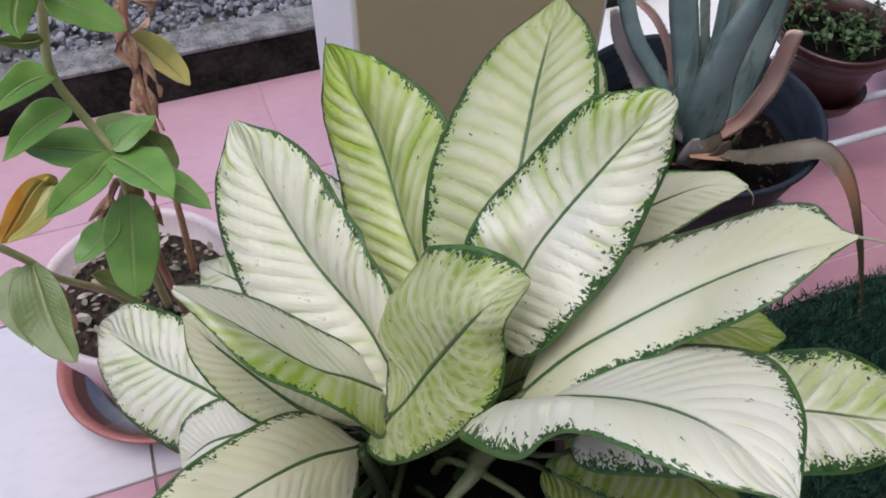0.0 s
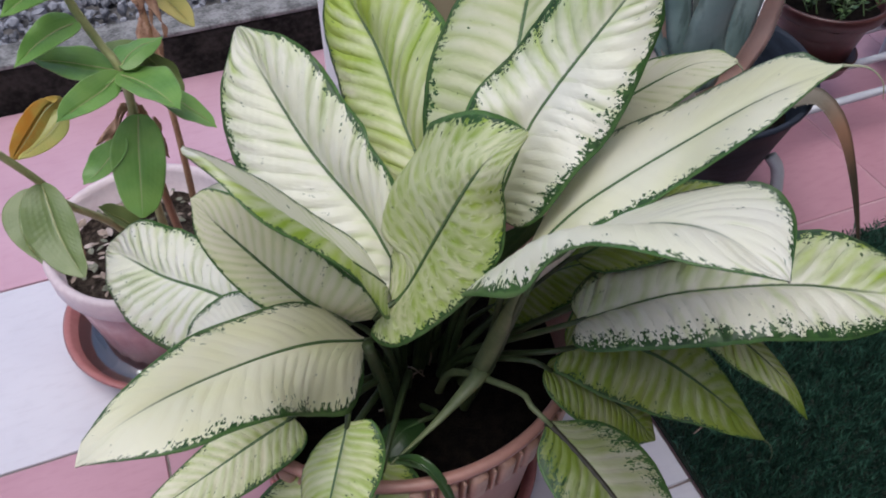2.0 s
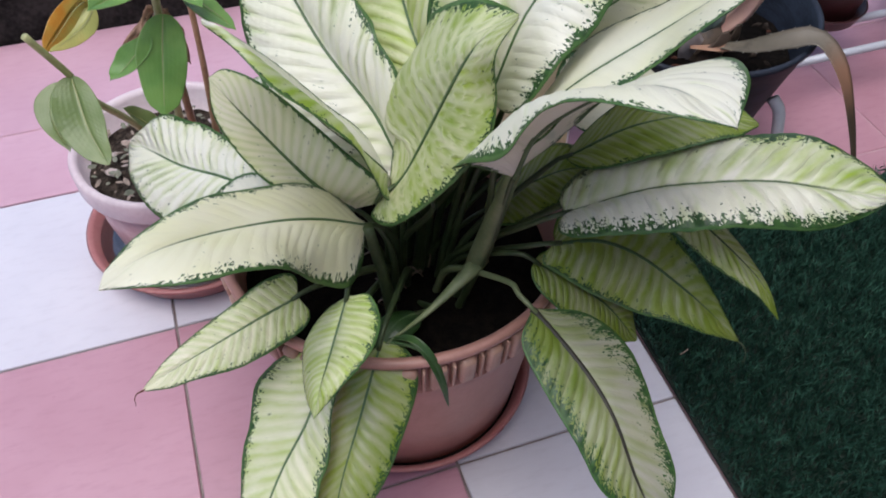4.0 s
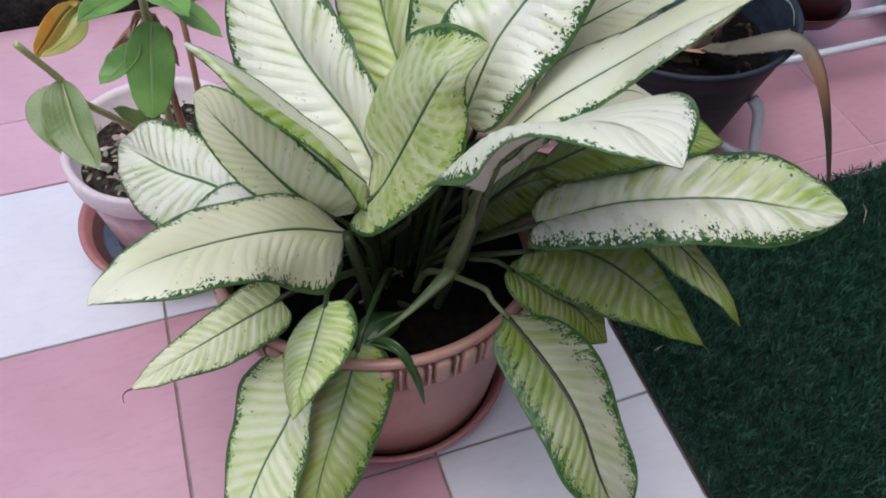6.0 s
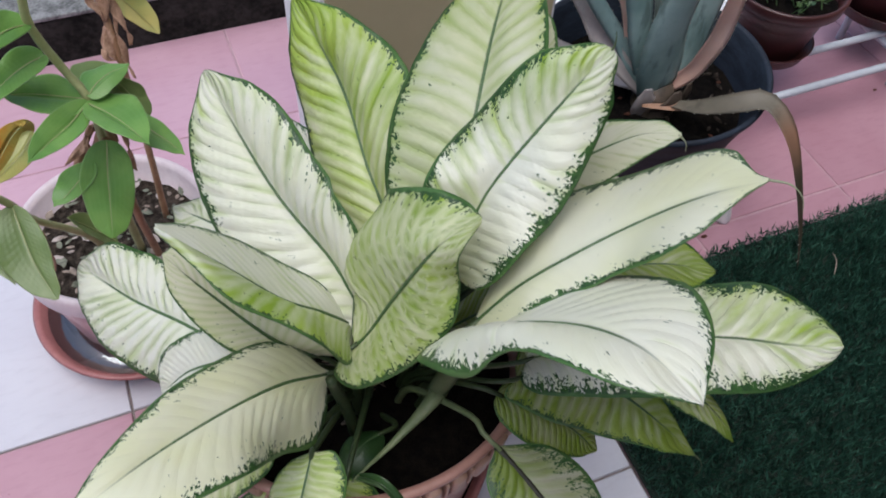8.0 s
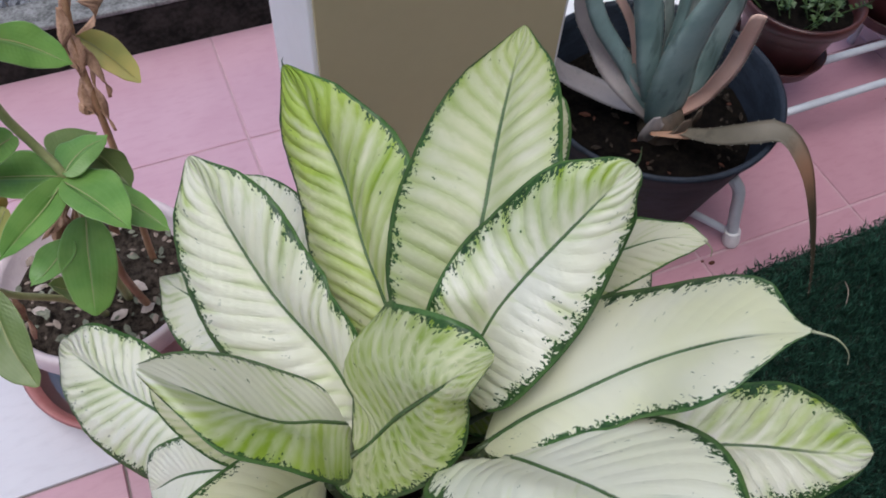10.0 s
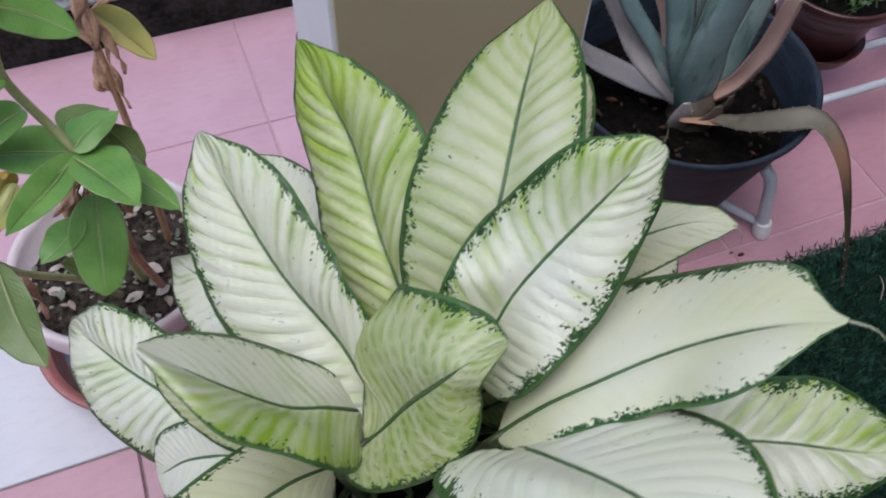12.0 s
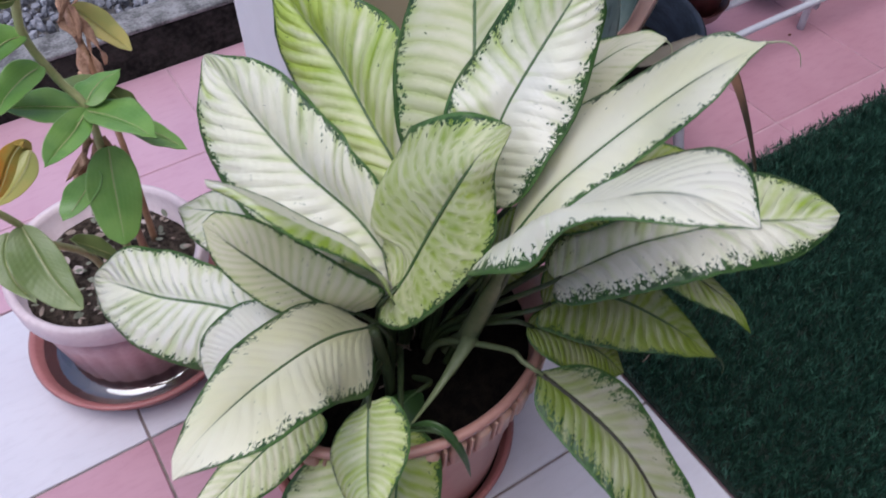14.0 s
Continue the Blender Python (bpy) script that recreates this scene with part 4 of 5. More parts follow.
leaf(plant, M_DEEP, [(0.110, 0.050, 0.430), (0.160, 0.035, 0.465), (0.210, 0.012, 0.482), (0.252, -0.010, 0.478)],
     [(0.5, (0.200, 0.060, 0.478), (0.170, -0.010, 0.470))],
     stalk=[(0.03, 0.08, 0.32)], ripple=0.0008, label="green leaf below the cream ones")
leaf(plant, M_CREAM, [(-0.020, 0.170, 0.420), (-0.040, 0.250, 0.440), (-0.055, 0.330, 0.430), (-0.065, 0.385, 0.410)],
     [(0.55, (-0.090, 0.290, 0.420), (-0.010, 0.300, 0.440))],
     stalk=[(-0.01, 0.14, 0.32)], ripple=0.0010, label="white ribbed leaf at the back")

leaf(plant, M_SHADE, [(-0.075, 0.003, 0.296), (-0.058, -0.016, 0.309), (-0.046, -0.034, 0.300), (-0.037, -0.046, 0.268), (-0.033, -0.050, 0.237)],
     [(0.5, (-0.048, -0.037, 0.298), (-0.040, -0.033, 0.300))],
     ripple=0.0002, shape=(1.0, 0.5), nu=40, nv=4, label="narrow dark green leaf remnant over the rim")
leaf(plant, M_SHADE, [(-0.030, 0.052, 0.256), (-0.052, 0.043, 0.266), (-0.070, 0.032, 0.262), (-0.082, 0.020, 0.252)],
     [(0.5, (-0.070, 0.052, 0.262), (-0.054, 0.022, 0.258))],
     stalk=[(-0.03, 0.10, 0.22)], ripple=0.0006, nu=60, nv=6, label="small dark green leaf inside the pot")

# added in a shaded gap, with the shade put into the leaf colour
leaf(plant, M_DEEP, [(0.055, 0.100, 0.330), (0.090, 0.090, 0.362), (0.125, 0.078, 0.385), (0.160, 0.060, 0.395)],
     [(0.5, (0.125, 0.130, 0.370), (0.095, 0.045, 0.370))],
     stalk=[(0.01, 0.12, 0.27)], ripple=0.0008, nu=80, label="added lime leaf deep inside, shade in its colour")

# added blade: its dark colour stands for the shade between the canes
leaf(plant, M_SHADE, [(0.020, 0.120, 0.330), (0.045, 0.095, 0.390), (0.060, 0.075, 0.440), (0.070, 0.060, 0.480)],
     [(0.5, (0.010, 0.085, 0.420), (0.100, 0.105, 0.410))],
     ripple=0.0006, nu=60, nv=6, label="added dark leaf standing in for shade between the canes")

# ---------------------------------------------------------------- small pot with a leafy cane
cane = thing("potted_cane_plant", "green cane plant with dry brown leaves in white pot", "plant")
LX, LY = -0.250, 0.482
lp = part("pot", lathe([(0.1135, 0.142), (0.116, 0.150), (0.122, 0.152), (0.127, 0.158), (0.128, 0.186), (0.125, 0.191), (0.119, 0.190), (0.115, 0.183), (0.110, 0.145)], LX, LY, 72), M_LILAC, cane, "white pink plastic pot rim")
part("body", lathe([(0.088, 0.014), (0.094, 0.016), (0.108, 0.10), (0.1145, 0.145), (0.109, 0.145), (0.10, 0.10), (0.086, 0.03)], LX, LY, 156,
                   lambda w, z: 0.022 * abs(math.sin(w * 13)) if z < 0.143 else 0.0), M_ROSE, lp, "fluted rose pot body")
part("soil", lump(LX, LY, 0.112, 0.150, 0.012, seed=5), M_SOILDRY, cane, "dark soil with dry leaf scraps")
tagged(part("plant_saucer", lathe([(0.115, 0.0), (0.127, 0.003), (0.144, 0.037), (0.149, 0.041), (0.145, 0.044), (0.138, 0.040), (0.122, 0.010), (0.10, 0.008)], LX, LY, 72), M_SAUCER), "terracotta coloured plastic saucer under the small pot", "saucer")

mw = Mat("still water", 0.02, 0.5)
clear = mw.t.nodes.new("ShaderNodeBsdfTransparent")
shine = mw.t.nodes.new("ShaderNodeBsdfGlossy")
shine.inputs["Roughness"].default_value = 0.02
facing = mw.t.nodes.new("ShaderNodeFresnel")
facing.inputs["IOR"].default_value = 3.0
both = mw.t.nodes.new("ShaderNodeMixShader")
mw.l(facing.outputs[0], both.inputs[0])
mw.l(clear.outputs[0], both.inputs[1])
mw.l(shine.outputs[0], both.inputs[2])
mw.l(both.outputs[0], mw.t.nodes["Material Output"].inputs[0])
tagged(part("water", lathe([(0.1335, 0.0285), (0.134, 0.030), (0.100, 0.0301), (0.02, 0.0301)], LX, LY, 64), mw.m, None), "shallow clear water standing in the small pot's saucer", "water", "", "stuff")

# ---------------------------------------------------------------- aloe
aloe = thing("potted_aloe", "large blue green aloe with withered outer leaves in a slate pot", "plant")
AX, AY = 0.555, 0.490
part("pot", lathe([(0.118, 0.030), (0.124, 0.032), (0.134, 0.07), (0.150, 0.13), (0.152, 0.135), (0.166, 0.185), (0.168, 0.190), (0.178, 0.228), (0.184, 0.231), (0.185, 0.238), (0.180, 0.241), (0.175, 0.235), (0.160, 0.17), (0.12, 0.05)], AX, AY, 80), M_NAVY, aloe, "slate blue plastic pot with faint rings")
part("soil", lump(AX, AY, 0.158, 0.166, 0.01, seed=9), M_SOIL, aloe, "dark bark soil")

# ---------------------------------------------------------------- leaves of the cane plant
leaf(cane, M_GREEN, [(-0.207, 0.359, 0.498), (-0.228, 0.358, 0.509), (-0.252, 0.352, 0.524), (-0.274, 0.343, 0.536)],
     [(0.50, (-0.240, 0.381, 0.518), (-0.241, 0.332, 0.512))], label="glossy fresh green leaf", ripple=0.0003, rib=0.0004, ribmat=M_CANE, fold=0.24, wave=0.05, shape=(0.72, 0.72), point=0.55)
leaf(cane, M_GREEN, [(-0.208, 0.356, 0.498), (-0.225, 0.327, 0.503), (-0.246, 0.297, 0.511), (-0.262, 0.271, 0.517)],
     [(0.50, (-0.246, 0.320, 0.515), (-0.226, 0.301, 0.503))], label="glossy fresh green leaf", ripple=0.0003, rib=0.0004, ribmat=M_CANE, fold=0.24, wave=0.05, shape=(0.72, 0.72), point=0.55)
leaf(cane, M_GREEN, [(-0.207, 0.356, 0.503), (-0.197, 0.363, 0.510), (-0.182, 0.373, 0.512), (-0.163, 0.383, 0.508)],
     [(0.50, (-0.200, 0.394, 0.502), (-0.180, 0.360, 0.504))], label="young folded green leaf", ripple=0.0003, rib=0.0004, ribmat=M_CANE, fold=0.24, wave=0.05, shape=(0.72, 0.72), point=0.55)
leaf(cane, M_GREEN, [(-0.209, 0.353, 0.499), (-0.194, 0.331, 0.503), (-0.178, 0.306, 0.502), (-0.165, 0.285, 0.493)],
     [(0.50, (-0.199, 0.306, 0.505), (-0.164, 0.342, 0.496))], label="glossy fresh green leaf", ripple=0.0003, rib=0.0004, ribmat=M_CANE, fold=0.24, wave=0.05, shape=(0.72, 0.72), point=0.55)
leaf(cane, M_GREEN, [(-0.176, 0.356, 0.475), (-0.163, 0.336, 0.467), (-0.149, 0.322, 0.458), (-0.138, 0.307, 0.449)],
     [(0.50, (-0.169, 0.315, 0.466), (-0.148, 0.343, 0.458))], label="glossy fresh green leaf", ripple=0.0003, rib=0.0004, ribmat=M_CANE, fold=0.24, wave=0.05, shape=(0.72, 0.72), point=0.55)
leaf(cane, M_OLIVE, [(-0.186, 0.386, 0.498), (-0.176, 0.390, 0.478), (-0.168, 0.383, 0.460), (-0.161, 0.371, 0.446)],
     [(0.50, (-0.157, 0.396, 0.460), (-0.186, 0.367, 0.482))], label="older dark green leaf", ripple=0.0003, rib=0.0004, ribmat=M_CANE, fold=0.24, wave=0.05, shape=(0.72, 0.72), point=0.55)
leaf(cane, M_OLIVE, [(-0.207, 0.368, 0.494), (-0.209, 0.389, 0.496), (-0.196, 0.406, 0.492), (-0.174, 0.414, 0.484)],
     [(0.50, (-0.212, 0.418, 0.494), (-0.196, 0.390, 0.488))], label="older dark green leaf", ripple=0.0003, rib=0.0004, ribmat=M_CANE, fold=0.24, wave=0.05, shape=(0.72, 0.72), point=0.55)
leaf(cane, M_GREEN, [(-0.204, 0.340, 0.460), (-0.212, 0.324, 0.437), (-0.220, 0.307, 0.407), (-0.228, 0.293, 0.375)],
     [(0.45, (-0.241, 0.326, 0.423), (-0.191, 0.312, 0.422)), (0.75, (-0.242, 0.309, 0.392), (-0.206, 0.301, 0.386))], label="broad drooping green leaf", ripple=0.0003, rib=0.0004, ribmat=M_CANE, fold=0.16, wave=0.05, shape=(0.85, 0.5))
leaf(cane, M_GREEN, [(-0.221, 0.334, 0.442), (-0.237, 0.333, 0.429), (-0.254, 0.330, 0.415), (-0.271, 0.324, 0.406)],
     [(0.50, (-0.261, 0.346, 0.419), (-0.239, 0.322, 0.418))], label="glossy fresh green leaf", ripple=0.0003, rib=0.0004, ribmat=M_CANE, fold=0.24, wave=0.05, shape=(0.72, 0.72), point=0.55)
leaf(cane, M_OLIVE, [(-0.236, 0.369, 0.282), (-0.248, 0.375, 0.296), (-0.261, 0.380, 0.310), (-0.276, 0.381, 0.328)],
     [(0.50, (-0.254, 0.395, 0.309), (-0.258, 0.363, 0.307))], label="small yellow green leaf near the soil", ripple=0.0003, rib=0.0004, ribmat=M_CANE, fold=0.24, wave=0.05, shape=(0.72, 0.72), point=0.55)
leaf(cane, M_OLIVE, [(-0.306, 0.331, 0.415), (-0.304, 0.308, 0.404), (-0.300, 0.276, 0.386), (-0.289, 0.243, 0.366)],
     [(0.45, (-0.331, 0.287, 0.395), (-0.283, 0.285, 0.393)), (0.75, (-0.316, 0.261, 0.375), (-0.284, 0.260, 0.378))], label="olive green drooping leaf", ripple=0.0003, rib=0.0004, ribmat=M_CANE, fold=0.16, wave=0.05, shape=(0.8, 0.5))
leaf(cane, M_OLIVE, [(-0.321, 0.343, 0.402), (-0.331, 0.325, 0.395), (-0.334, 0.302, 0.382), (-0.324, 0.273, 0.367)],
     [(0.50, (-0.350, 0.315, 0.386), (-0.320, 0.298, 0.381))], label="olive green drooping leaf", ripple=0.0003, rib=0.0004, ribmat=M_CANE, fold=0.24, wave=0.05, shape=(0.72, 0.72), point=0.55)
leaf(cane, M_GREEN, [(-0.229, 0.368, 0.548), (-0.244, 0.356, 0.552), (-0.265, 0.338, 0.551), (-0.283, 0.316, 0.546)],
     [(0.50, (-0.261, 0.362, 0.557), (-0.247, 0.338, 0.546))], label="glossy fresh green leaf", ripple=0.0003, rib=0.0004, ribmat=M_CANE, fold=0.24, wave=0.05, shape=(0.72, 0.72), point=0.55)
leaf(cane, M_GREEN, [(-0.231, 0.371, 0.580), (-0.245, 0.361, 0.586), (-0.261, 0.342, 0.590), (-0.279, 0.323, 0.587)],
     [(0.50, (-0.257, 0.365, 0.596), (-0.247, 0.345, 0.582))], label="glossy fresh green leaf", ripple=0.0003, rib=0.0004, ribmat=M_CANE, fold=0.24, wave=0.05, shape=(0.72, 0.72), point=0.55)
leaf(cane, M_GREEN, [(-0.211, 0.356, 0.657), (-0.194, 0.358, 0.646), (-0.178, 0.357, 0.632), (-0.163, 0.354, 0.616)],
     [(0.50, (-0.177, 0.377, 0.637), (-0.195, 0.344, 0.633))], label="glossy fresh green leaf", ripple=0.0003, rib=0.0004, ribmat=M_CANE, fold=0.24, wave=0.05, shape=(0.72, 0.72), point=0.55)
leaf(cane, M_GREEN, [(-0.220, 0.353, 0.675), (-0.229, 0.345, 0.663), (-0.235, 0.337, 0.651), (-0.235, 0.331, 0.640)],
     [(0.50, (-0.247, 0.340, 0.660), (-0.221, 0.350, 0.649))], label="glossy fresh green leaf", ripple=0.0003, rib=0.0004, ribmat=M_CANE, fold=0.24, wave=0.05, shape=(0.72, 0.72), point=0.55)
leaf(cane, M_OLIVE, [(-0.225, 0.366, 0.617), (-0.233, 0.356, 0.622), (-0.245, 0.347, 0.630), (-0.255, 0.338, 0.639)],
     [(0.50, (-0.240, 0.354, 0.631), (-0.240, 0.348, 0.621))], label="narrow yellow green leaf", ripple=0.0003, rib=0.0004, ribmat=M_CANE, fold=0.24, wave=0.05, shape=(0.72, 0.72), point=0.55)
leaf(cane, M_YELLOW, [(-0.171, 0.543, 0.494), (-0.158, 0.544, 0.476), (-0.142, 0.540, 0.451), (-0.127, 0.529, 0.427)],
     [(0.50, (-0.163, 0.530, 0.465), (-0.134, 0.555, 0.464))], label="yellowing leaf with brown edge", ripple=0.0003, rib=0.0004, ribmat=M_CANE, fold=0.16, wave=0.05, shape=(0.85, 0.5))
leaf(cane, M_ORANGE, [(-0.269, 0.386, 0.466), (-0.285, 0.374, 0.463), (-0.303, 0.349, 0.456), (-0.320, 0.330, 0.448)],
     [(0.50, (-0.306, 0.359, 0.468), (-0.284, 0.367, 0.439))], label="orange and yellow withering leaf", ripple=0.0003, rib=0.0004, ribmat=M_CANE, fold=0.16, wave=0.05, shape=(0.85, 0.5))
leaf(cane, M_YELLOW, [(-0.269, 0.379, 0.457), (-0.280, 0.365, 0.451), (-0.297, 0.349, 0.447), (-0.316, 0.330, 0.446)],
     [(0.50, (-0.301, 0.364, 0.449), (-0.283, 0.352, 0.438))], label="yellow withering leaf", ripple=0.0003, rib=0.0004, ribmat=M_CANE, fold=0.24, wave=0.05, shape=(0.72, 0.72), point=0.55)
# canes
part("stem", tube([(-0.225, 0.455, 0.155), (-0.222, 0.42, 0.26), (-0.212, 0.375, 0.40), (-0.207, 0.359, 0.495), (-0.217, 0.372, 0.518), (-0.231, 0.373, 0.574), (-0.224, 0.367, 0.619), (-0.202, 0.343, 0.694)], [0.0052, 0.005, 0.0045, 0.0042, 0.004, 0.0036], 40, 8), M_CANE, cane, "olive green cane")
part("stem", tube([(-0.255, 0.440, 0.158), (-0.263, 0.377, 0.294), (-0.298, 0.347, 0.371), (-0.308, 0.332, 0.417), (-0.328, 0.312, 0.478)], [0.0045, 0.004, 0.0036], 30, 8), M_CANE, cane, "olive and brown cane leaning out")
part("stem", tube([(-0.205, 0.435, 0.158), (-0.207, 0.389, 0.296), (-0.207, 0.397, 0.360), (-0.206, 0.354, 0.447)], [0.0048, 0.0045, 0.004], 24, 8), M_CANEBR, cane, "brown cane")
part("stem", tube([(-0.185, 0.50, 0.158), (-0.178, 0.50, 0.30), (-0.176, 0.516, 0.420), (-0.176, 0.534, 0.481), (-0.165, 0.554, 0.553)], [0.0045, 0.004, 0.0035], 30, 8), M_CANEBR, cane, "dry brown cane")


def dry(mid, width, twist, seed):
    """A curled strip of dead leaf."""
    rnd = random.Random(seed)
    c = spline(mid, 18)
    bm = bmesh.new()
    rows = []
    for i, p in enumerate(c):
        s = i / 18
        w = width * math.sin(math.pi * min(max(s, 0.04), 0.97)) ** 0.6
        a = twist * s * 3 + rnd.uniform(-0.15, 0.15)
        side = Vector((math.cos(a), 0.55 * math.sin(a), 0.25 * math.sin(a * 1.7)))
        lift = Vector((0, -1, 0.2)) * w * 0.35 * math.sin(s * 9 + seed)
        rows.append([bm.verts.new(p - side * w), bm.verts.new(p - side * w * 0.5 + lift), bm.verts.new(p - lift * 0.6), bm.verts.new(p + side * w * 0.5 + lift), bm.verts.new(p + side * w)])
    for a, b in zip(rows, rows[1:]):
        for j in range(4):
            bm.faces.new((a[j], a[j + 1], b[j + 1], b[j]))
    ob = part("dry_leaf", bm, M_DRY, cane, "curled dry brown leaf")
    mod = ob.modifiers.new("thickness", "SOLIDIFY")
    mod.thickness = 0.0007


dry([(-0.167, 0.555, 0.543), (-0.173, 0.541, 0.510), (-0.175, 0.530, 0.484), (-0.178, 0.521, 0.461)], 0.011, 1.2, 1)
dry([(-0.169, 0.533, 0.487), (-0.165, 0.527, 0.469), (-0.159, 0.521, 0.442), (-0.161, 0.517, 0.428)], 0.008, 0.8, 2)
dry([(-0.174, 0.535, 0.473), (-0.181, 0.523, 0.447), (-0.182, 0.515, 0.426), (-0.179, 0.511, 0.413)], 0.009, 1.6, 3)
dry([(-0.168, 0.528, 0.462), (-0.171, 0.519, 0.439), (-0.170, 0.512, 0.413), (-0.167, 0.503, 0.394)], 0.006, 2.0, 4)
dry([(-0.176, 0.541, 0.531), (-0.179, 0.531, 0.504), (-0.187, 0.527, 0.489), (-0.179, 0.521, 0.469)], 0.009, 0.5, 5)
dry([(-0.191, 0.517, 0.431), (-0.189, 0.511, 0.423), (-0.182, 0.513, 0.416), (-0.174, 0.514, 0.416)], 0.005, 1.0, 6)
dry([(-0.156, 0.543, 0.532), (-0.142, 0.544, 0.522), (-0.152, 0.540, 0.506), (-0.169, 0.535, 0.500)], 0.010, 0.9, 7)
dry([(-0.216, 0.381, 0.448), (-0.225, 0.371, 0.438), (-0.240, 0.364, 0.426), (-0.250, 0.363, 0.419)], 0.010, 1.2, 8)
dry([(-0.213, 0.383, 0.442), (-0.225, 0.376, 0.429), (-0.236, 0.371, 0.410), (-0.238, 0.364, 0.389)], 0.011, 1.8, 9)
dry([(-0.209, 0.384, 0.435), (-0.217, 0.379, 0.416), (-0.228, 0.374, 0.397), (-0.243, 0.374, 0.385)], 0.008, 0.7, 10)
dry([(-0.194, 0.403, 0.409), (-0.191, 0.396, 0.394), (-0.194, 0.388, 0.378), (-0.191, 0.388, 0.364)], 0.005, 1.4, 11)
dry([(-0.207, 0.380, 0.446), (-0.215, 0.372, 0.424), (-0.222, 0.366, 0.398), (-0.226, 0.362, 0.368)], 0.012, 0.6, 13)
dry([(-0.203, 0.384, 0.440), (-0.203, 0.376, 0.415), (-0.207, 0.370, 0.386), (-0.212, 0.366, 0.356)], 0.010, 1.1, 14)
dry([(-0.303, 0.357, 0.354), (-0.303, 0.353, 0.336), (-0.303, 0.355, 0.310), (-0.307, 0.351, 0.281)], 0.007, 1.0, 12)

for k in range(150):
    rnd = random.Random(100 + k)
    q, w = 0.104 * math.sqrt(rnd.random()), rnd.uniform(0, 6.28)
    x, y = LX + q * math.cos(w), LY + q * math.sin(w)
    a, n = rnd.uniform(0, 6.28), rnd.uniform(0.0025, 0.0085) * (1.7 if k % 9 == 0 else 1.0)
    d = Vector((math.cos(a), math.sin(a), rnd.uniform(-0.15, 0.3))) * n
    e = Vector((-math.sin(a), math.cos(a), rnd.uniform(-0.4, 0.4))) * n * rnd.uniform(0.3, 0.6)
    c = Vector((x, y, 0.164 + rnd.uniform(0, 0.005)))
    bm = bmesh.new()
    vs = [bm.verts.new(c + p) for p in (-d, -d * 0.3 + e, d * 0.5 + e * 0.8, d, d * 0.4 - e, -d * 0.4 - e * 0.9)]
    mid = bm.verts.new(c + Vector((0, 0, 0.0015)))
    for i in range(6):
        bm.faces.new((vs[i], vs[(i + 1) % 6], mid))
    ob = part("leaf_scrap", bm, M_SCRAPPALE if k % 9 == 0 else (M_SCRAP, M_SCRAPDK)[k % 2], cane, "dry leaf scrap on the soil", False)
    mod = ob.modifiers.new("thickness", "SOLIDIFY")
    mod.thickness = 0.0004

# ---------------------------------------------------------------- aloe leaves
def spike(mid, widths, mat, thick=0.3, label="", thorns=True, face=(0, -1, 0.3), channel=0.35):
    """A fleshy, channelled leaf with thorny edges."""
    n = 26
    c = spline(mid, n)
    bm, tm = bmesh.new(), bmesh.new()
    uvl = bm.loops.layers.uv.new("UVMap")
    rows = []
    f = Vector(face).normalized()
    for i, p in enumerate(c):
        s = i / n
        tan = (c[min(i + 1, n)] - c[max(i - 1, 0)]).normalized()
        side = tan.cross(f).normalized()
        nrm = side.cross(tan).normalized()
        x = s * (len(widths) - 1)
        k = min(int(x), len(widths) - 2)
        w = widths[k] + (widths[k + 1] - widths[k]) * (x - k)
        ring = []
        for v in (-1, -0.6, -0.2, 0.2, 0.6, 1):
            ring.append(bm.verts.new(p + side * w * v + nrm * (w * channel * (v * v - 0.4))))
        for v in (0.7, 0.25, -0.25, -0.7):
            ring.append(bm.verts.new(p + side * w * v + nrm * (w * channel * (v * v - 0.4) - thick * w * (1 - v * v) - 0.001)))
        rows.append(ring)
        if thorns and 1 < i < n:
            for v in (-1, 1):
                b = p + side * w * v + nrm * (w * channel * 0.6)
                tip = b + side * v * 0.0020 + tan * 0.0012
                q = [tm.verts.new(b + tan * 0.0009), tm.verts.new(b - tan * 0.0009), tm.verts.new(b + nrm * 0.0007), tm.verts.new(tip)]
                for a in ((0, 1, 3), (1, 2, 3), (2, 0, 3)):
                    tm.faces.new([q[z] for z in a])
    for i, (a, b) in enumerate(zip(rows, rows[1:])):
        m = len(a)
        for j in range(m):
            q = bm.faces.new((a[j], a[(j + 1) % m], b[(j + 1) % m], b[j]))
            for loop, k in zip(q.loops, (i, i, i + 1, i + 1)):
                loop[uvl].uv = (k / n, j / m)
    bm.faces.new(rows[0][::-1])
    bm.faces.new(rows[-1])
    bmesh.ops.recalc_face_normals(bm, faces=bm.faces[:])
    ob = part("leaf", bm, mat, aloe, label)
    if thorns:
        tagged(part("thorn_row", tm, M_THORN, ob, "row of small pale thorns", False), kind="stuff")
    else:
        tm.free()
    return ob


GREENLAB = "fleshy blue green aloe leaf with pale thorns"
spike([(0.553, 0.447, 0.212), (0.545, 0.444, 0.250), (0.535, 0.440, 0.296), (0.530, 0.435, 0.344), (0.533, 0.430, 0.392), (0.540, 0.426, 0.432), (0.552, 0.424, 0.480), (0.572, 0.424, 0.545)], [0.036, 0.041, 0.0365, 0.033, 0.027, 0.021, 0.015, 0.004], M_ALOE, label=GREENLAB, channel=-0.28)
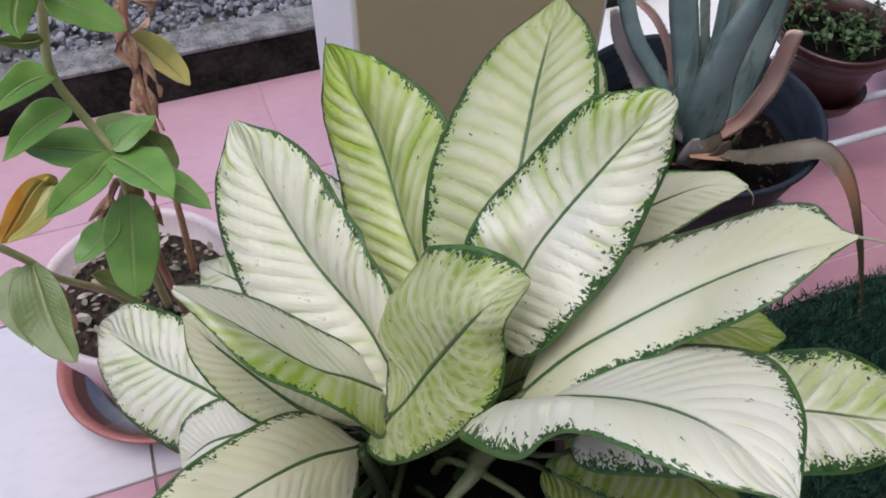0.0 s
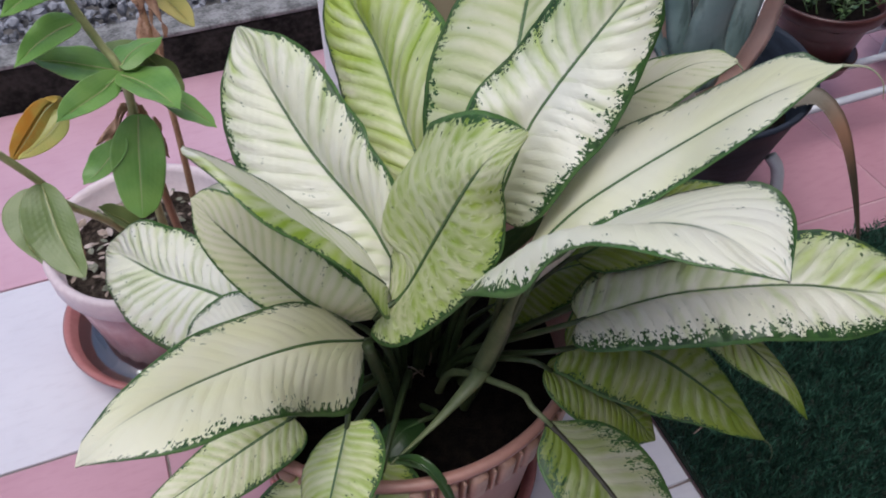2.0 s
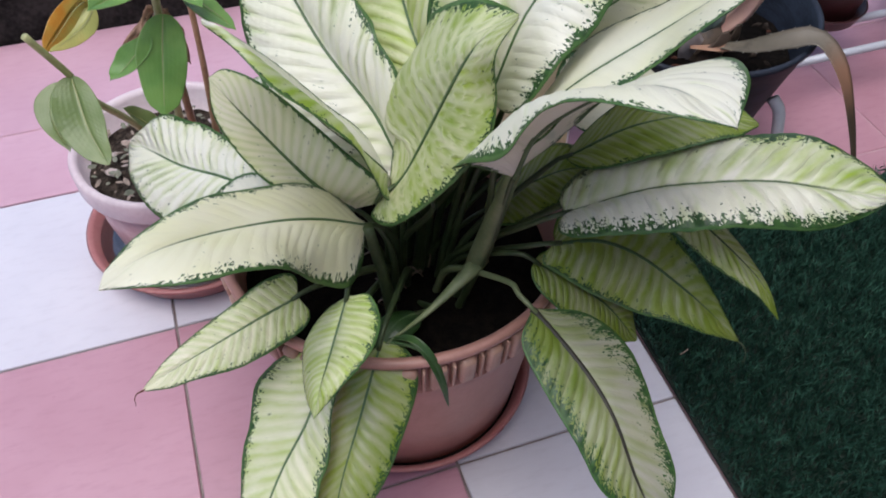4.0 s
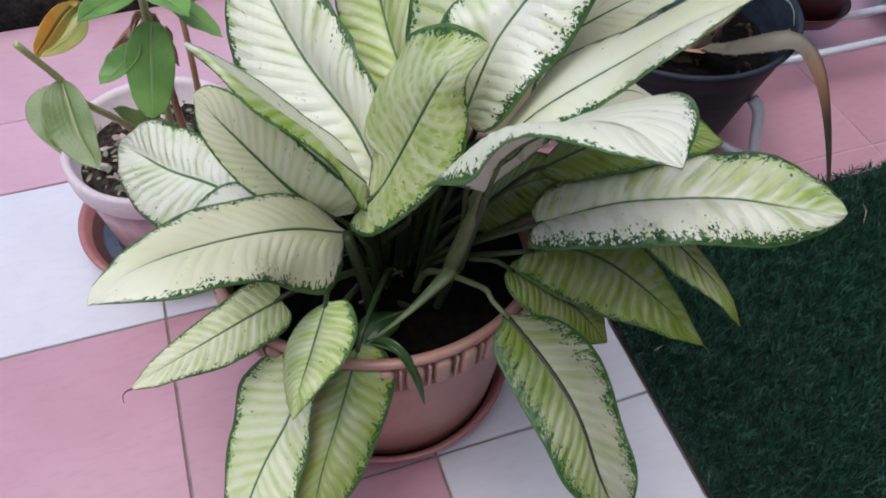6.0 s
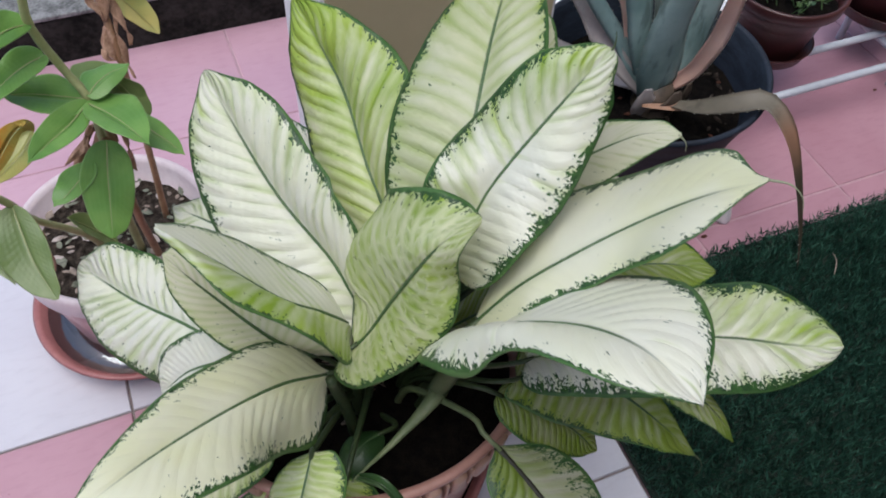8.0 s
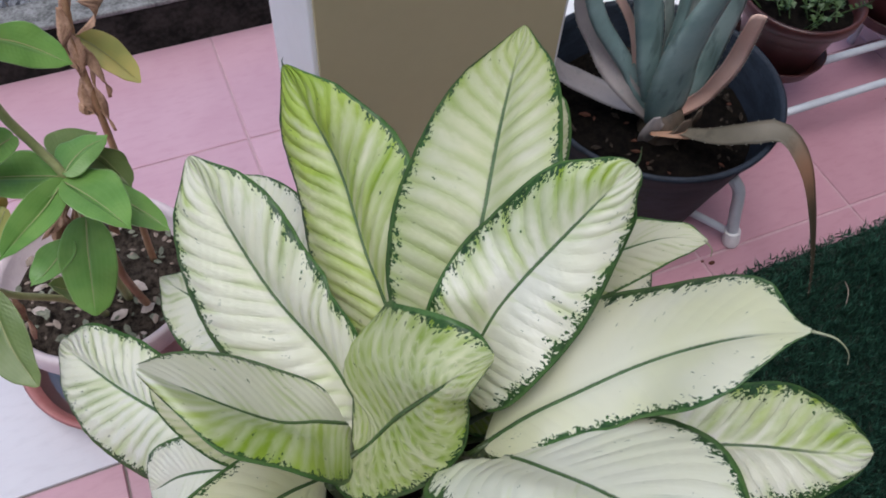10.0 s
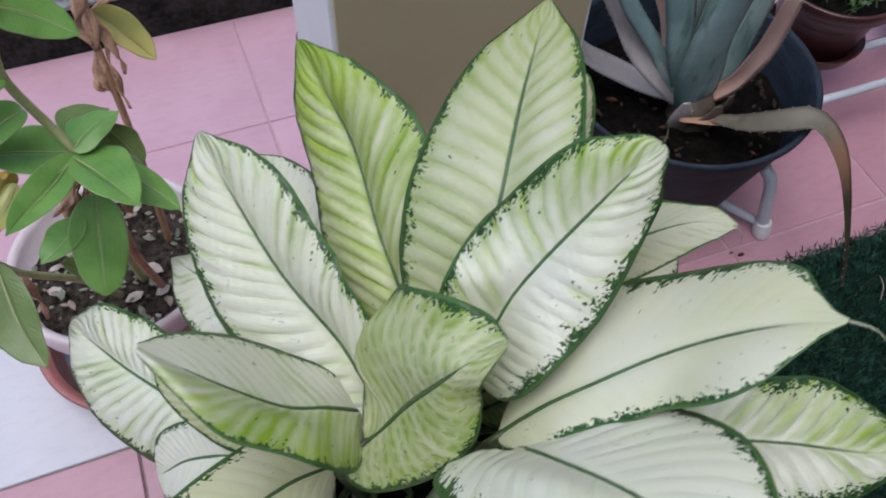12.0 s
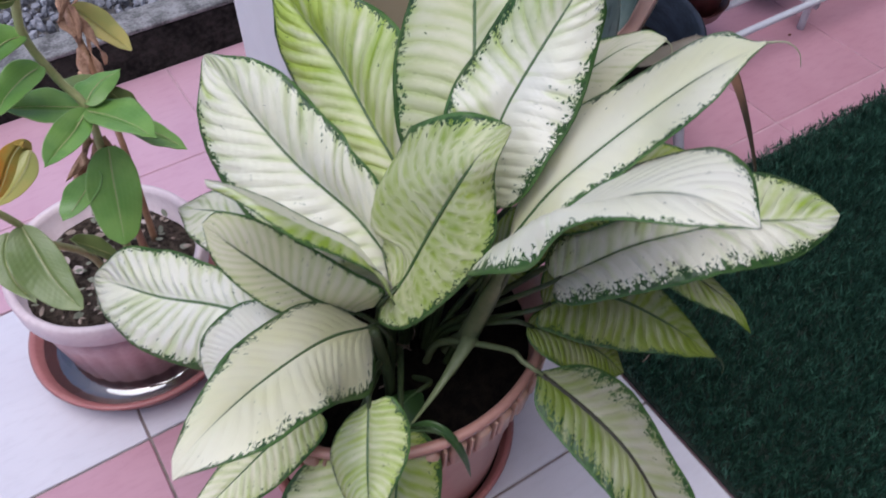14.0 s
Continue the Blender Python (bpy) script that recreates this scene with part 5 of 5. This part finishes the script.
spike([(0.590, 0.465, 0.205), (0.606, 0.470, 0.226), (0.619, 0.475, 0.253), (0.626, 0.480, 0.288), (0.633, 0.485, 0.338), (0.637, 0.490, 0.390), (0.645, 0.492, 0.450), (0.660, 0.495, 0.520)], [0.020, 0.022, 0.023, 0.026, 0.026, 0.023, 0.016, 0.004], M_ALOE, label=GREENLAB, channel=-0.2)
spike([(0.545, 0.468, 0.205), (0.530, 0.470, 0.245), (0.514, 0.475, 0.300), (0.508, 0.480, 0.336), (0.497, 0.485, 0.382), (0.485, 0.490, 0.428), (0.468, 0.495, 0.500), (0.450, 0.500, 0.570)], [0.015, 0.017, 0.020, 0.022, 0.022, 0.020, 0.013, 0.004], M_ALOE, label=GREENLAB, channel=-0.3)
spike([(0.558, 0.495, 0.205), (0.554, 0.500, 0.310), (0.541, 0.505, 0.366), (0.532, 0.510, 0.410), (0.520, 0.515, 0.480)], [0.007, 0.007, 0.0075, 0.008, 0.003], M_ALOEPALE, label="pale inner aloe leaf with thorns")
spike([(0.555, 0.485, 0.205), (0.552, 0.490, 0.298), (0.558, 0.495, 0.350), (0.557, 0.500, 0.410), (0.553, 0.505, 0.480), (0.548, 0.510, 0.550)], [0.008, 0.009, 0.010, 0.011, 0.008, 0.003], M_ALOE, label=GREENLAB)
spike([(0.585, 0.500, 0.205), (0.592, 0.510, 0.336), (0.600, 0.520, 0.390), (0.606, 0.526, 0.450), (0.610, 0.530, 0.520)], [0.009, 0.010, 0.017, 0.014, 0.004], M_ALOEPALE, label="pale inner aloe leaf with thorns")
spike([(0.535, 0.465, 0.210), (0.510, 0.478, 0.250), (0.494, 0.488, 0.284), (0.464, 0.498, 0.328), (0.436, 0.505, 0.372), (0.416, 0.515, 0.428), (0.404, 0.522, 0.490), (0.398, 0.526, 0.540)], [0.011, 0.012, 0.012, 0.012, 0.012, 0.012, 0.009, 0.003], M_ALOE, label=GREENLAB, channel=-0.3)
spike([(0.532, 0.462, 0.206), (0.490, 0.480, 0.256), (0.464, 0.500, 0.292), (0.447, 0.520, 0.330), (0.430, 0.540, 0.362), (0.424, 0.552, 0.390)], [0.011, 0.014, 0.016, 0.017, 0.015, 0.006], M_ALOEGREY, 0.1, "withered greyish aloe leaf")
spike([(0.525, 0.480, 0.230), (0.504, 0.490, 0.288), (0.491, 0.505, 0.344), (0.466, 0.515, 0.390), (0.431, 0.520, 0.424), (0.405, 0.525, 0.440)], [0.006, 0.006, 0.006, 0.006, 0.005, 0.002], M_ALOEPINK, 0.1, "thin withered reddish aloe leaf")
spike([(0.575, 0.455, 0.206), (0.601, 0.445, 0.236), (0.610, 0.436, 0.275), (0.614, 0.430, 0.310), (0.608, 0.420, 0.368), (0.605, 0.415, 0.402)], [0.012, 0.014, 0.0155, 0.016, 0.0145, 0.012], M_ALOEPINK, 0.08, "withered pinkish aloe leaf with a broken tip", face=(-0.3, -1, 0.5))
spike([(0.552, 0.428, 0.203), (0.580, 0.385, 0.222), (0.615, 0.352, 0.247), (0.650, 0.330, 0.258), (0.668, 0.288, 0.230), (0.685, 0.250, 0.165), (0.698, 0.212, 0.085), (0.706, 0.185, 0.014)], [0.006, 0.014, 0.0165, 0.0155, 0.0105, 0.0068, 0.0038, 0.0012], M_ALOEBENT, 0.08, "dry brown aloe leaf bent over the pot's rim", face=(0.1, -0.5, 1), channel=0.2)
spike([(0.548, 0.462, 0.204), (0.510, 0.505, 0.203), (0.480, 0.535, 0.210), (0.437, 0.560, 0.232), (0.418, 0.575, 0.250)], [0.012, 0.017, 0.019, 0.019, 0.012], M_ALOEGREY, 0.1, "flat withered grey aloe leaf", face=(0, -0.3, 1), channel=0.2)
spike([(0.515, 0.430, 0.206), (0.555, 0.412, 0.207), (0.602, 0.392, 0.214)], [0.003, 0.007, 0.008], M_ALOEOLD, 0.5, "orange brown leaf stub", False, face=(0, -0.4, 1), channel=0.1)

# ---------------------------------------------------------------- stand below the aloe, rack and brown pots
stand = thing("plant_stand", "white tubular plant stand with capped feet", "plant stand")
for k in range(4):
    w = radians(-57 + 90 * k)
    u = Vector((math.cos(w), math.sin(w), 0))
    o = Vector((AX, AY, 0))
    part("bar", tube([o + Vector((0, 0, 0.022)), o + u * 0.186 + Vector((0, 0, 0.022))], 0.0065, 4, 10), M_TUBE, stand)
    leg = part("leg", tube([o + u * 0.155 + Vector((0, 0, 0.132)), o + u * 0.172 + Vector((0, 0, 0.112)), o + u * 0.184 + Vector((0, 0, 0.06)), o + u * 0.196 + Vector((0, 0, 0.010))], 0.0095, 30, 12), M_TUBE, stand)
    cap = o + u * 0.197
    part("foot_cap", tube([cap + Vector((0, 0, 0.0005)), cap + Vector((0, 0, 0.004)), cap - u * 0.003 + Vector((0, 0, 0.018)), cap - u * 0.005 + Vector((0, 0, 0.030))], [0.0132, 0.0138, 0.0132, 0.0124], 12, 18), M_WHITEPL, leg, "white plastic foot cap")

rack = thing("plant_rack", "low white steel tube rack for pots", "plant rack")
for y in (0.481, 0.563):
    part("rail", tube([(0.74, y, 0.079), (1.58, y, 0.079)], 0.0072, 4, 12), M_TUBE, rack)
for x in (0.76, 1.17, 1.56):
    part("crossbar", tube([(x, 0.481, 0.062), (x, 0.66, 0.062)], 0.0075, 4, 10), M_TUBE, rack)
    for y in (0.50, 0.65):
        part("leg", tube([(x, y, 0.0), (x, y, 0.064)], 0.0075, 4, 10), M_TUBE, rack)
part("rail", tube([(0.74, 0.645, 0.079), (1.58, 0.645, 0.079)], 0.0072, 4, 12), M_TUBE, rack)


def brown_pot(cx, cy, r, h, z, label, sprigs, seed):
    t = thing("potted_herb", label, "plant", group="brown pots on the rack")
    part("pot", lathe([(r * 0.58, z + 0.008), (r * 0.62, z + 0.01), (r * 0.80, z + h * 0.72), (r * 0.86, z + h * 0.80), (r * 0.97, z + h * 0.83), (r, z + h * 0.97), (r * 0.985, z + h), (r * 0.93, z + h * 0.99), (r * 0.86, z + h * 0.8), (r * 0.6, z + 0.03)], cx, cy, 56), M_BROWN, t, "glossy dark brown plastic pot")
    part("soil", lump(cx, cy, r * 0.88, z + h * 0.80, 0.006, 28, 8, seed), M_SOIL, t)
    tray = lathe([(r * 0.62, z - 0.002), (r * 0.70, z), (r * 0.78, z + 0.022), (r * 0.80, z + 0.024), (r * 0.76, z + 0.024), (r * 0.66, z + 0.006)], cx, cy, 48)
    part("tray", tray, M_BROWN, t, "brown drip tray")
    rnd = random.Random(seed)
    for k in range(sprigs):
        q, w = r * 0.75 * math.sqrt(rnd.random()), rnd.uniform(0, 6.28)
        a = Vector((cx + q * math.cos(w), cy + q * math.sin(w), z + h * 0.80))
        b = a + Vector((rnd.uniform(-0.05, 0.05), rnd.uniform(-0.05, 0.05), rnd.uniform(0.015, 0.06)))
        m = a.lerp(b, 0.5) + Vector((rnd.uniform(-0.02, 0.02), rnd.uniform(-0.02, 0.02), 0.012))
        sp = part("sprig", tube([a, m, b], [0.0013, 0.0009], 10, 5), M_SPRIG, t)
        bm = bmesh.new()
        for j in range(9):
            p = spline([a, m, b], 10)[rnd.randint(3, 10)]
            d = Vector((rnd.uniform(-1, 1), rnd.uniform(-1, 1), rnd.uniform(-0.3, 0.7))).normalized() * rnd.uniform(0.007, 0.014)
            e = d.cross(Vector((rnd.uniform(-0.3, 0.3), rnd.uniform(-0.3, 0.3), 1))).normalized() * d.length * 0.36
            up = Vector((0, 0, 0.0012))
            v = [bm.verts.new(p), bm.verts.new(p + d * 0.5 + e + up), bm.verts.new(p + d), bm.verts.new(p + d * 0.5 - e + up), bm.verts.new(p + d * 0.5)]
            for f in ((0, 1, 4), (1, 2, 4), (2, 3, 4), (3, 0, 4)):
                bm.faces.new([v[i] for i in f])
        part("leaves", bm, M_SPRIG, sp, "small dark green herb leaves")
    return t


brown_pot(0.905, 0.600, 0.105, 0.135, 0.092, "small green herb in a glossy brown pot on the rack", 38, 21)
brown_pot(1.190, 0.620, 0.110, 0.140, 0.092, "green herb in a large brown pot on the rack", 24, 22)


# ---------------------------------------------------------------- gravel beyond the kerb
def gravel():
    rg = np.random.default_rng(7)
    base = bmesh.new()
    bmesh.ops.create_icosphere(base, subdivisions=1, radius=1.0)
    bv = np.array([v.co[:] for v in base.verts])
    bf = np.array([[v.index for v in f.verts] for f in base.faces])
    base.free()
    n = 11000
    x, y = rg.uniform(-1.5, 0.9, n), 1.165 + rg.uniform(0, 1, n) ** 1.2 * 1.3
    r = rg.uniform(0.006, 0.0145, n)
    z = 0.062 + rg.uniform(0.0, 0.022, n)
    verts = np.empty((n, len(bv), 3))
    for i in range(n):
        a = rg.uniform(0, 6.28, 3)
        m = np.array(Euler(a).to_matrix())
        s = r[i] * np.array([1.0, rg.uniform(0.6, 0.9), rg.uniform(0.45, 0.75)])
        verts[i] = (bv * (1 + rg.uniform(-0.16, 0.16, (len(bv), 1)))) * s @ m.T + (x[i], y[i], z[i])
    faces = (bf[None] + (np.arange(n) * len(bv))[:, None, None]).reshape(-1, 3)
    me = bpy.data.meshes.new("gravel")
    me.from_pydata(verts.reshape(-1, 3).tolist(), [], faces.tolist())
    me.materials.append(M_STONE)
    return tagged(new("gravel", me), "loose grey crushed gravel behind the kerb", "gravel", "", "stuff")


gravel()
slab("pavement", box(0.9, 8.0, 1.16, 6.0, -0.064, 0.072), M_PAVE, "pale bright concrete pavement outside the porch", "pavement")

part("stump", lathe([(0.036, 0.160), (0.034, 0.180), (0.030, 0.200), (0.022, 0.216), (0.008, 0.222)], 0.556, 0.456, 24), M_ALOEHUSK, aloe, "short brown stump of the aloe")
# layered leaf bases hugging the aloe's foot
for k, (dx, dy, w) in enumerate(((-0.030, -0.012, 0.024), (0.006, -0.030, 0.028), (0.034, -0.020, 0.022))):
    spike([(0.553 + dx * 0.5, 0.447 + dy * 0.3, 0.166), (0.553 + dx, 0.447 + dy, 0.206), (0.553 + dx * 1.05, 0.447 + dy * 1.1, 0.232)], [w, w * 0.9, w * 0.25], (M_ALOEGREY, M_ALOEHUSK, M_ALOEHUSK)[k], 0.25, "dried leaf base hugging the aloe's foot", False, face=(dx * 8, -1, 0.4), channel=-0.3)

# bark chips on the aloe's soil
for k in range(70):
    rnd = random.Random(500 + k)
    q, w = 0.142 * math.sqrt(rnd.random()), rnd.uniform(0, 6.28)
    c = Vector((AX + q * math.cos(w), AY + q * math.sin(w), 0.176 + rnd.uniform(0, 0.005)))
    a, n = rnd.uniform(0, 6.28), rnd.uniform(0.003, 0.010)
    u = Vector((math.cos(a), math.sin(a), rnd.uniform(-0.3, 0.3))) * n
    v = Vector((-math.sin(a), math.cos(a), rnd.uniform(-0.3, 0.3))) * n * rnd.uniform(0.35, 0.6)
    h = Vector((0, 0, n * 0.35))
    bm = bmesh.new()
    low = [bm.verts.new(c + p) for p in (u, v, -u, -v)]
    top = [bm.verts.new(c + p * 0.75 + h) for p in (u, v, -u, -v)]
    bm.faces.new(top)
    for i in range(4):
        bm.faces.new((low[i], low[(i + 1) % 4], top[(i + 1) % 4], top[i]))
    part("bark_chip", bm, (M_SOILDRY, M_SOILDRY, M_BARK)[k % 3], aloe, "brown bark chip on the soil", False)


def crumb(x, y, n, seed, label):
    rnd = random.Random(seed)
    bm = bmesh.new()
    bmesh.ops.create_icosphere(bm, subdivisions=1, radius=1.0)
    for v in bm.verts:
        v.co = Vector((x + v.co.x * n * rnd.uniform(0.7, 1.2), y + v.co.y * n * 0.6 * rnd.uniform(0.7, 1.2), max(0.0, n * 0.22 + v.co.z * n * 0.3)))
    return tagged(part("leaf_crumb", bm, M_BARK), label, "debris", "crumbs on the tiles")


def twig(p, q, label):
    a, b = Vector(p), Vector(q)
    return tagged(part("twig", tube([a, a.lerp(b, 0.5) + Vector((0.004, 0, 0.003)), b], [0.0011, 0.0007], 8, 5), M_SCRAP), label, "twig")


crumb(0.612, 0.301, 0.007, 1, "small dark red leaf crumb on the pink tile")
crumb(0.600, 0.309, 0.004, 2, "tiny dark red leaf crumb on the pink tile")
crumb(1.132, 0.495, 0.005, 3, "tiny brown crumb on the pink tile")
twig((0.324, 0.042, 0.026), (0.338, 0.046, 0.027), "tiny pale straw lying on the turf")
twig((0.772, 0.186, 0.024), (0.745, 0.151, 0.026), "thin pale twig lying on the turf")


# ---------------------------------------------------------------- floor pieces and turf
def tile_mesh(w, d, name, mat):
    return mesh_of(name, box(-w / 2, w / 2, -d / 2, d / 2, -0.006, 0.0, 0.0012, 1), mat, False)


ROWS_Y = [(-2.1, -1.8), (-1.8, -1.5), (-1.5, -1.2), (-1.2, -0.9), (-0.9, -0.6), (-0.6, -0.3), (-0.3, 0.0), (0.0, 0.316), (0.316, 0.635), (0.635, 0.81), (0.81, 1.086)]
GAP = 0.0036
SHARED = {}
for y0, y1 in ROWS_Y:
    back = y0 > 0.62
    wide = 0.6 if back else 0.3
    for k in range(-5, 4) if back else range(-10, 7):
        x0 = wide * k
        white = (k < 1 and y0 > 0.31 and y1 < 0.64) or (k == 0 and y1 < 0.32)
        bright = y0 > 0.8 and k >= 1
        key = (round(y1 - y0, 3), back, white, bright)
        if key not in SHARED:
            SHARED[key] = tile_mesh(wide - GAP, y1 - y0 - GAP, "tile", M_BRIGHT if bright else M_WHITE if white else M_PINKLIT if back else M_PINK)
        ob = new("tile", SHARED[key])
        ob.parent = floor_back if back else floor_side if x0 > 0.2 and y1 > 0.4 else floor
        ob.location = (x0 + wide / 2, (y0 + y1) / 2, 0.0)


def turf():
    rg = np.random.default_rng(3)
    n1, n2 = 52000, 88000
    x = np.r_[rg.uniform(0.304, 1.15, n1), rg.uniform(0.304, 1.60, n2)]
    y = np.r_[rg.uniform(-0.45, 0.262, n1), rg.uniform(-1.2, 0.262, n2)]
    y += np.where(y > 0.245, rg.uniform(-0.004, 0.012, x.size), 0)
    h = rg.uniform(0.010, 0.026, x.size)
    h *= np.where(y > 0.235, 0.55, 1.0)
    w = rg.uniform(0.0013, 0.0028, x.size)
    a = rg.uniform(0, 2 * np.pi, x.size)
    lean = rg.uniform(0.002, 0.014, x.size)
    b = rg.uniform(0, 2 * np.pi, x.size)
    z0 = 0.005
    v = np.empty((x.size, 4, 3))
    dx, dy = np.cos(a) * w / 2, np.sin(a) * w / 2
    v[:, 0] = np.c_[x - dx, y - dy, np.full(x.size, z0)]
    v[:, 1] = np.c_[x + dx, y + dy, np.full(x.size, z0)]
    v[:, 2] = np.c_[x + dx * 0.7 + np.cos(b) * lean * 0.4, y + dy * 0.7 + np.sin(b) * lean * 0.4, z0 + h * 0.6]
    v[:, 3] = np.c_[x + np.cos(b) * lean, y + np.sin(b) * lean, z0 + h]
    idx = np.arange(x.size) * 4
    faces = np.r_[np.c_[idx, idx + 1, idx + 2], np.c_[idx, idx + 2, idx + 3]]
    me = bpy.data.meshes.new("turf_blades")
    me.from_pydata(v.reshape(-1, 3).tolist(), [], faces.tolist())
    me.materials.append(M_TURF)
    ob = new("turf", me)
    return tagged(ob, "dark green artificial turf mat with short blades", "artificial grass", "", "stuff")


turf()
slab("turf_backing", box(0.3005, 1.61, -1.25, 0.260, 0.0005, 0.006, 0.001, 1), M_TURFBACK, "dark backing of the turf mat on the tiles", "turf backing")
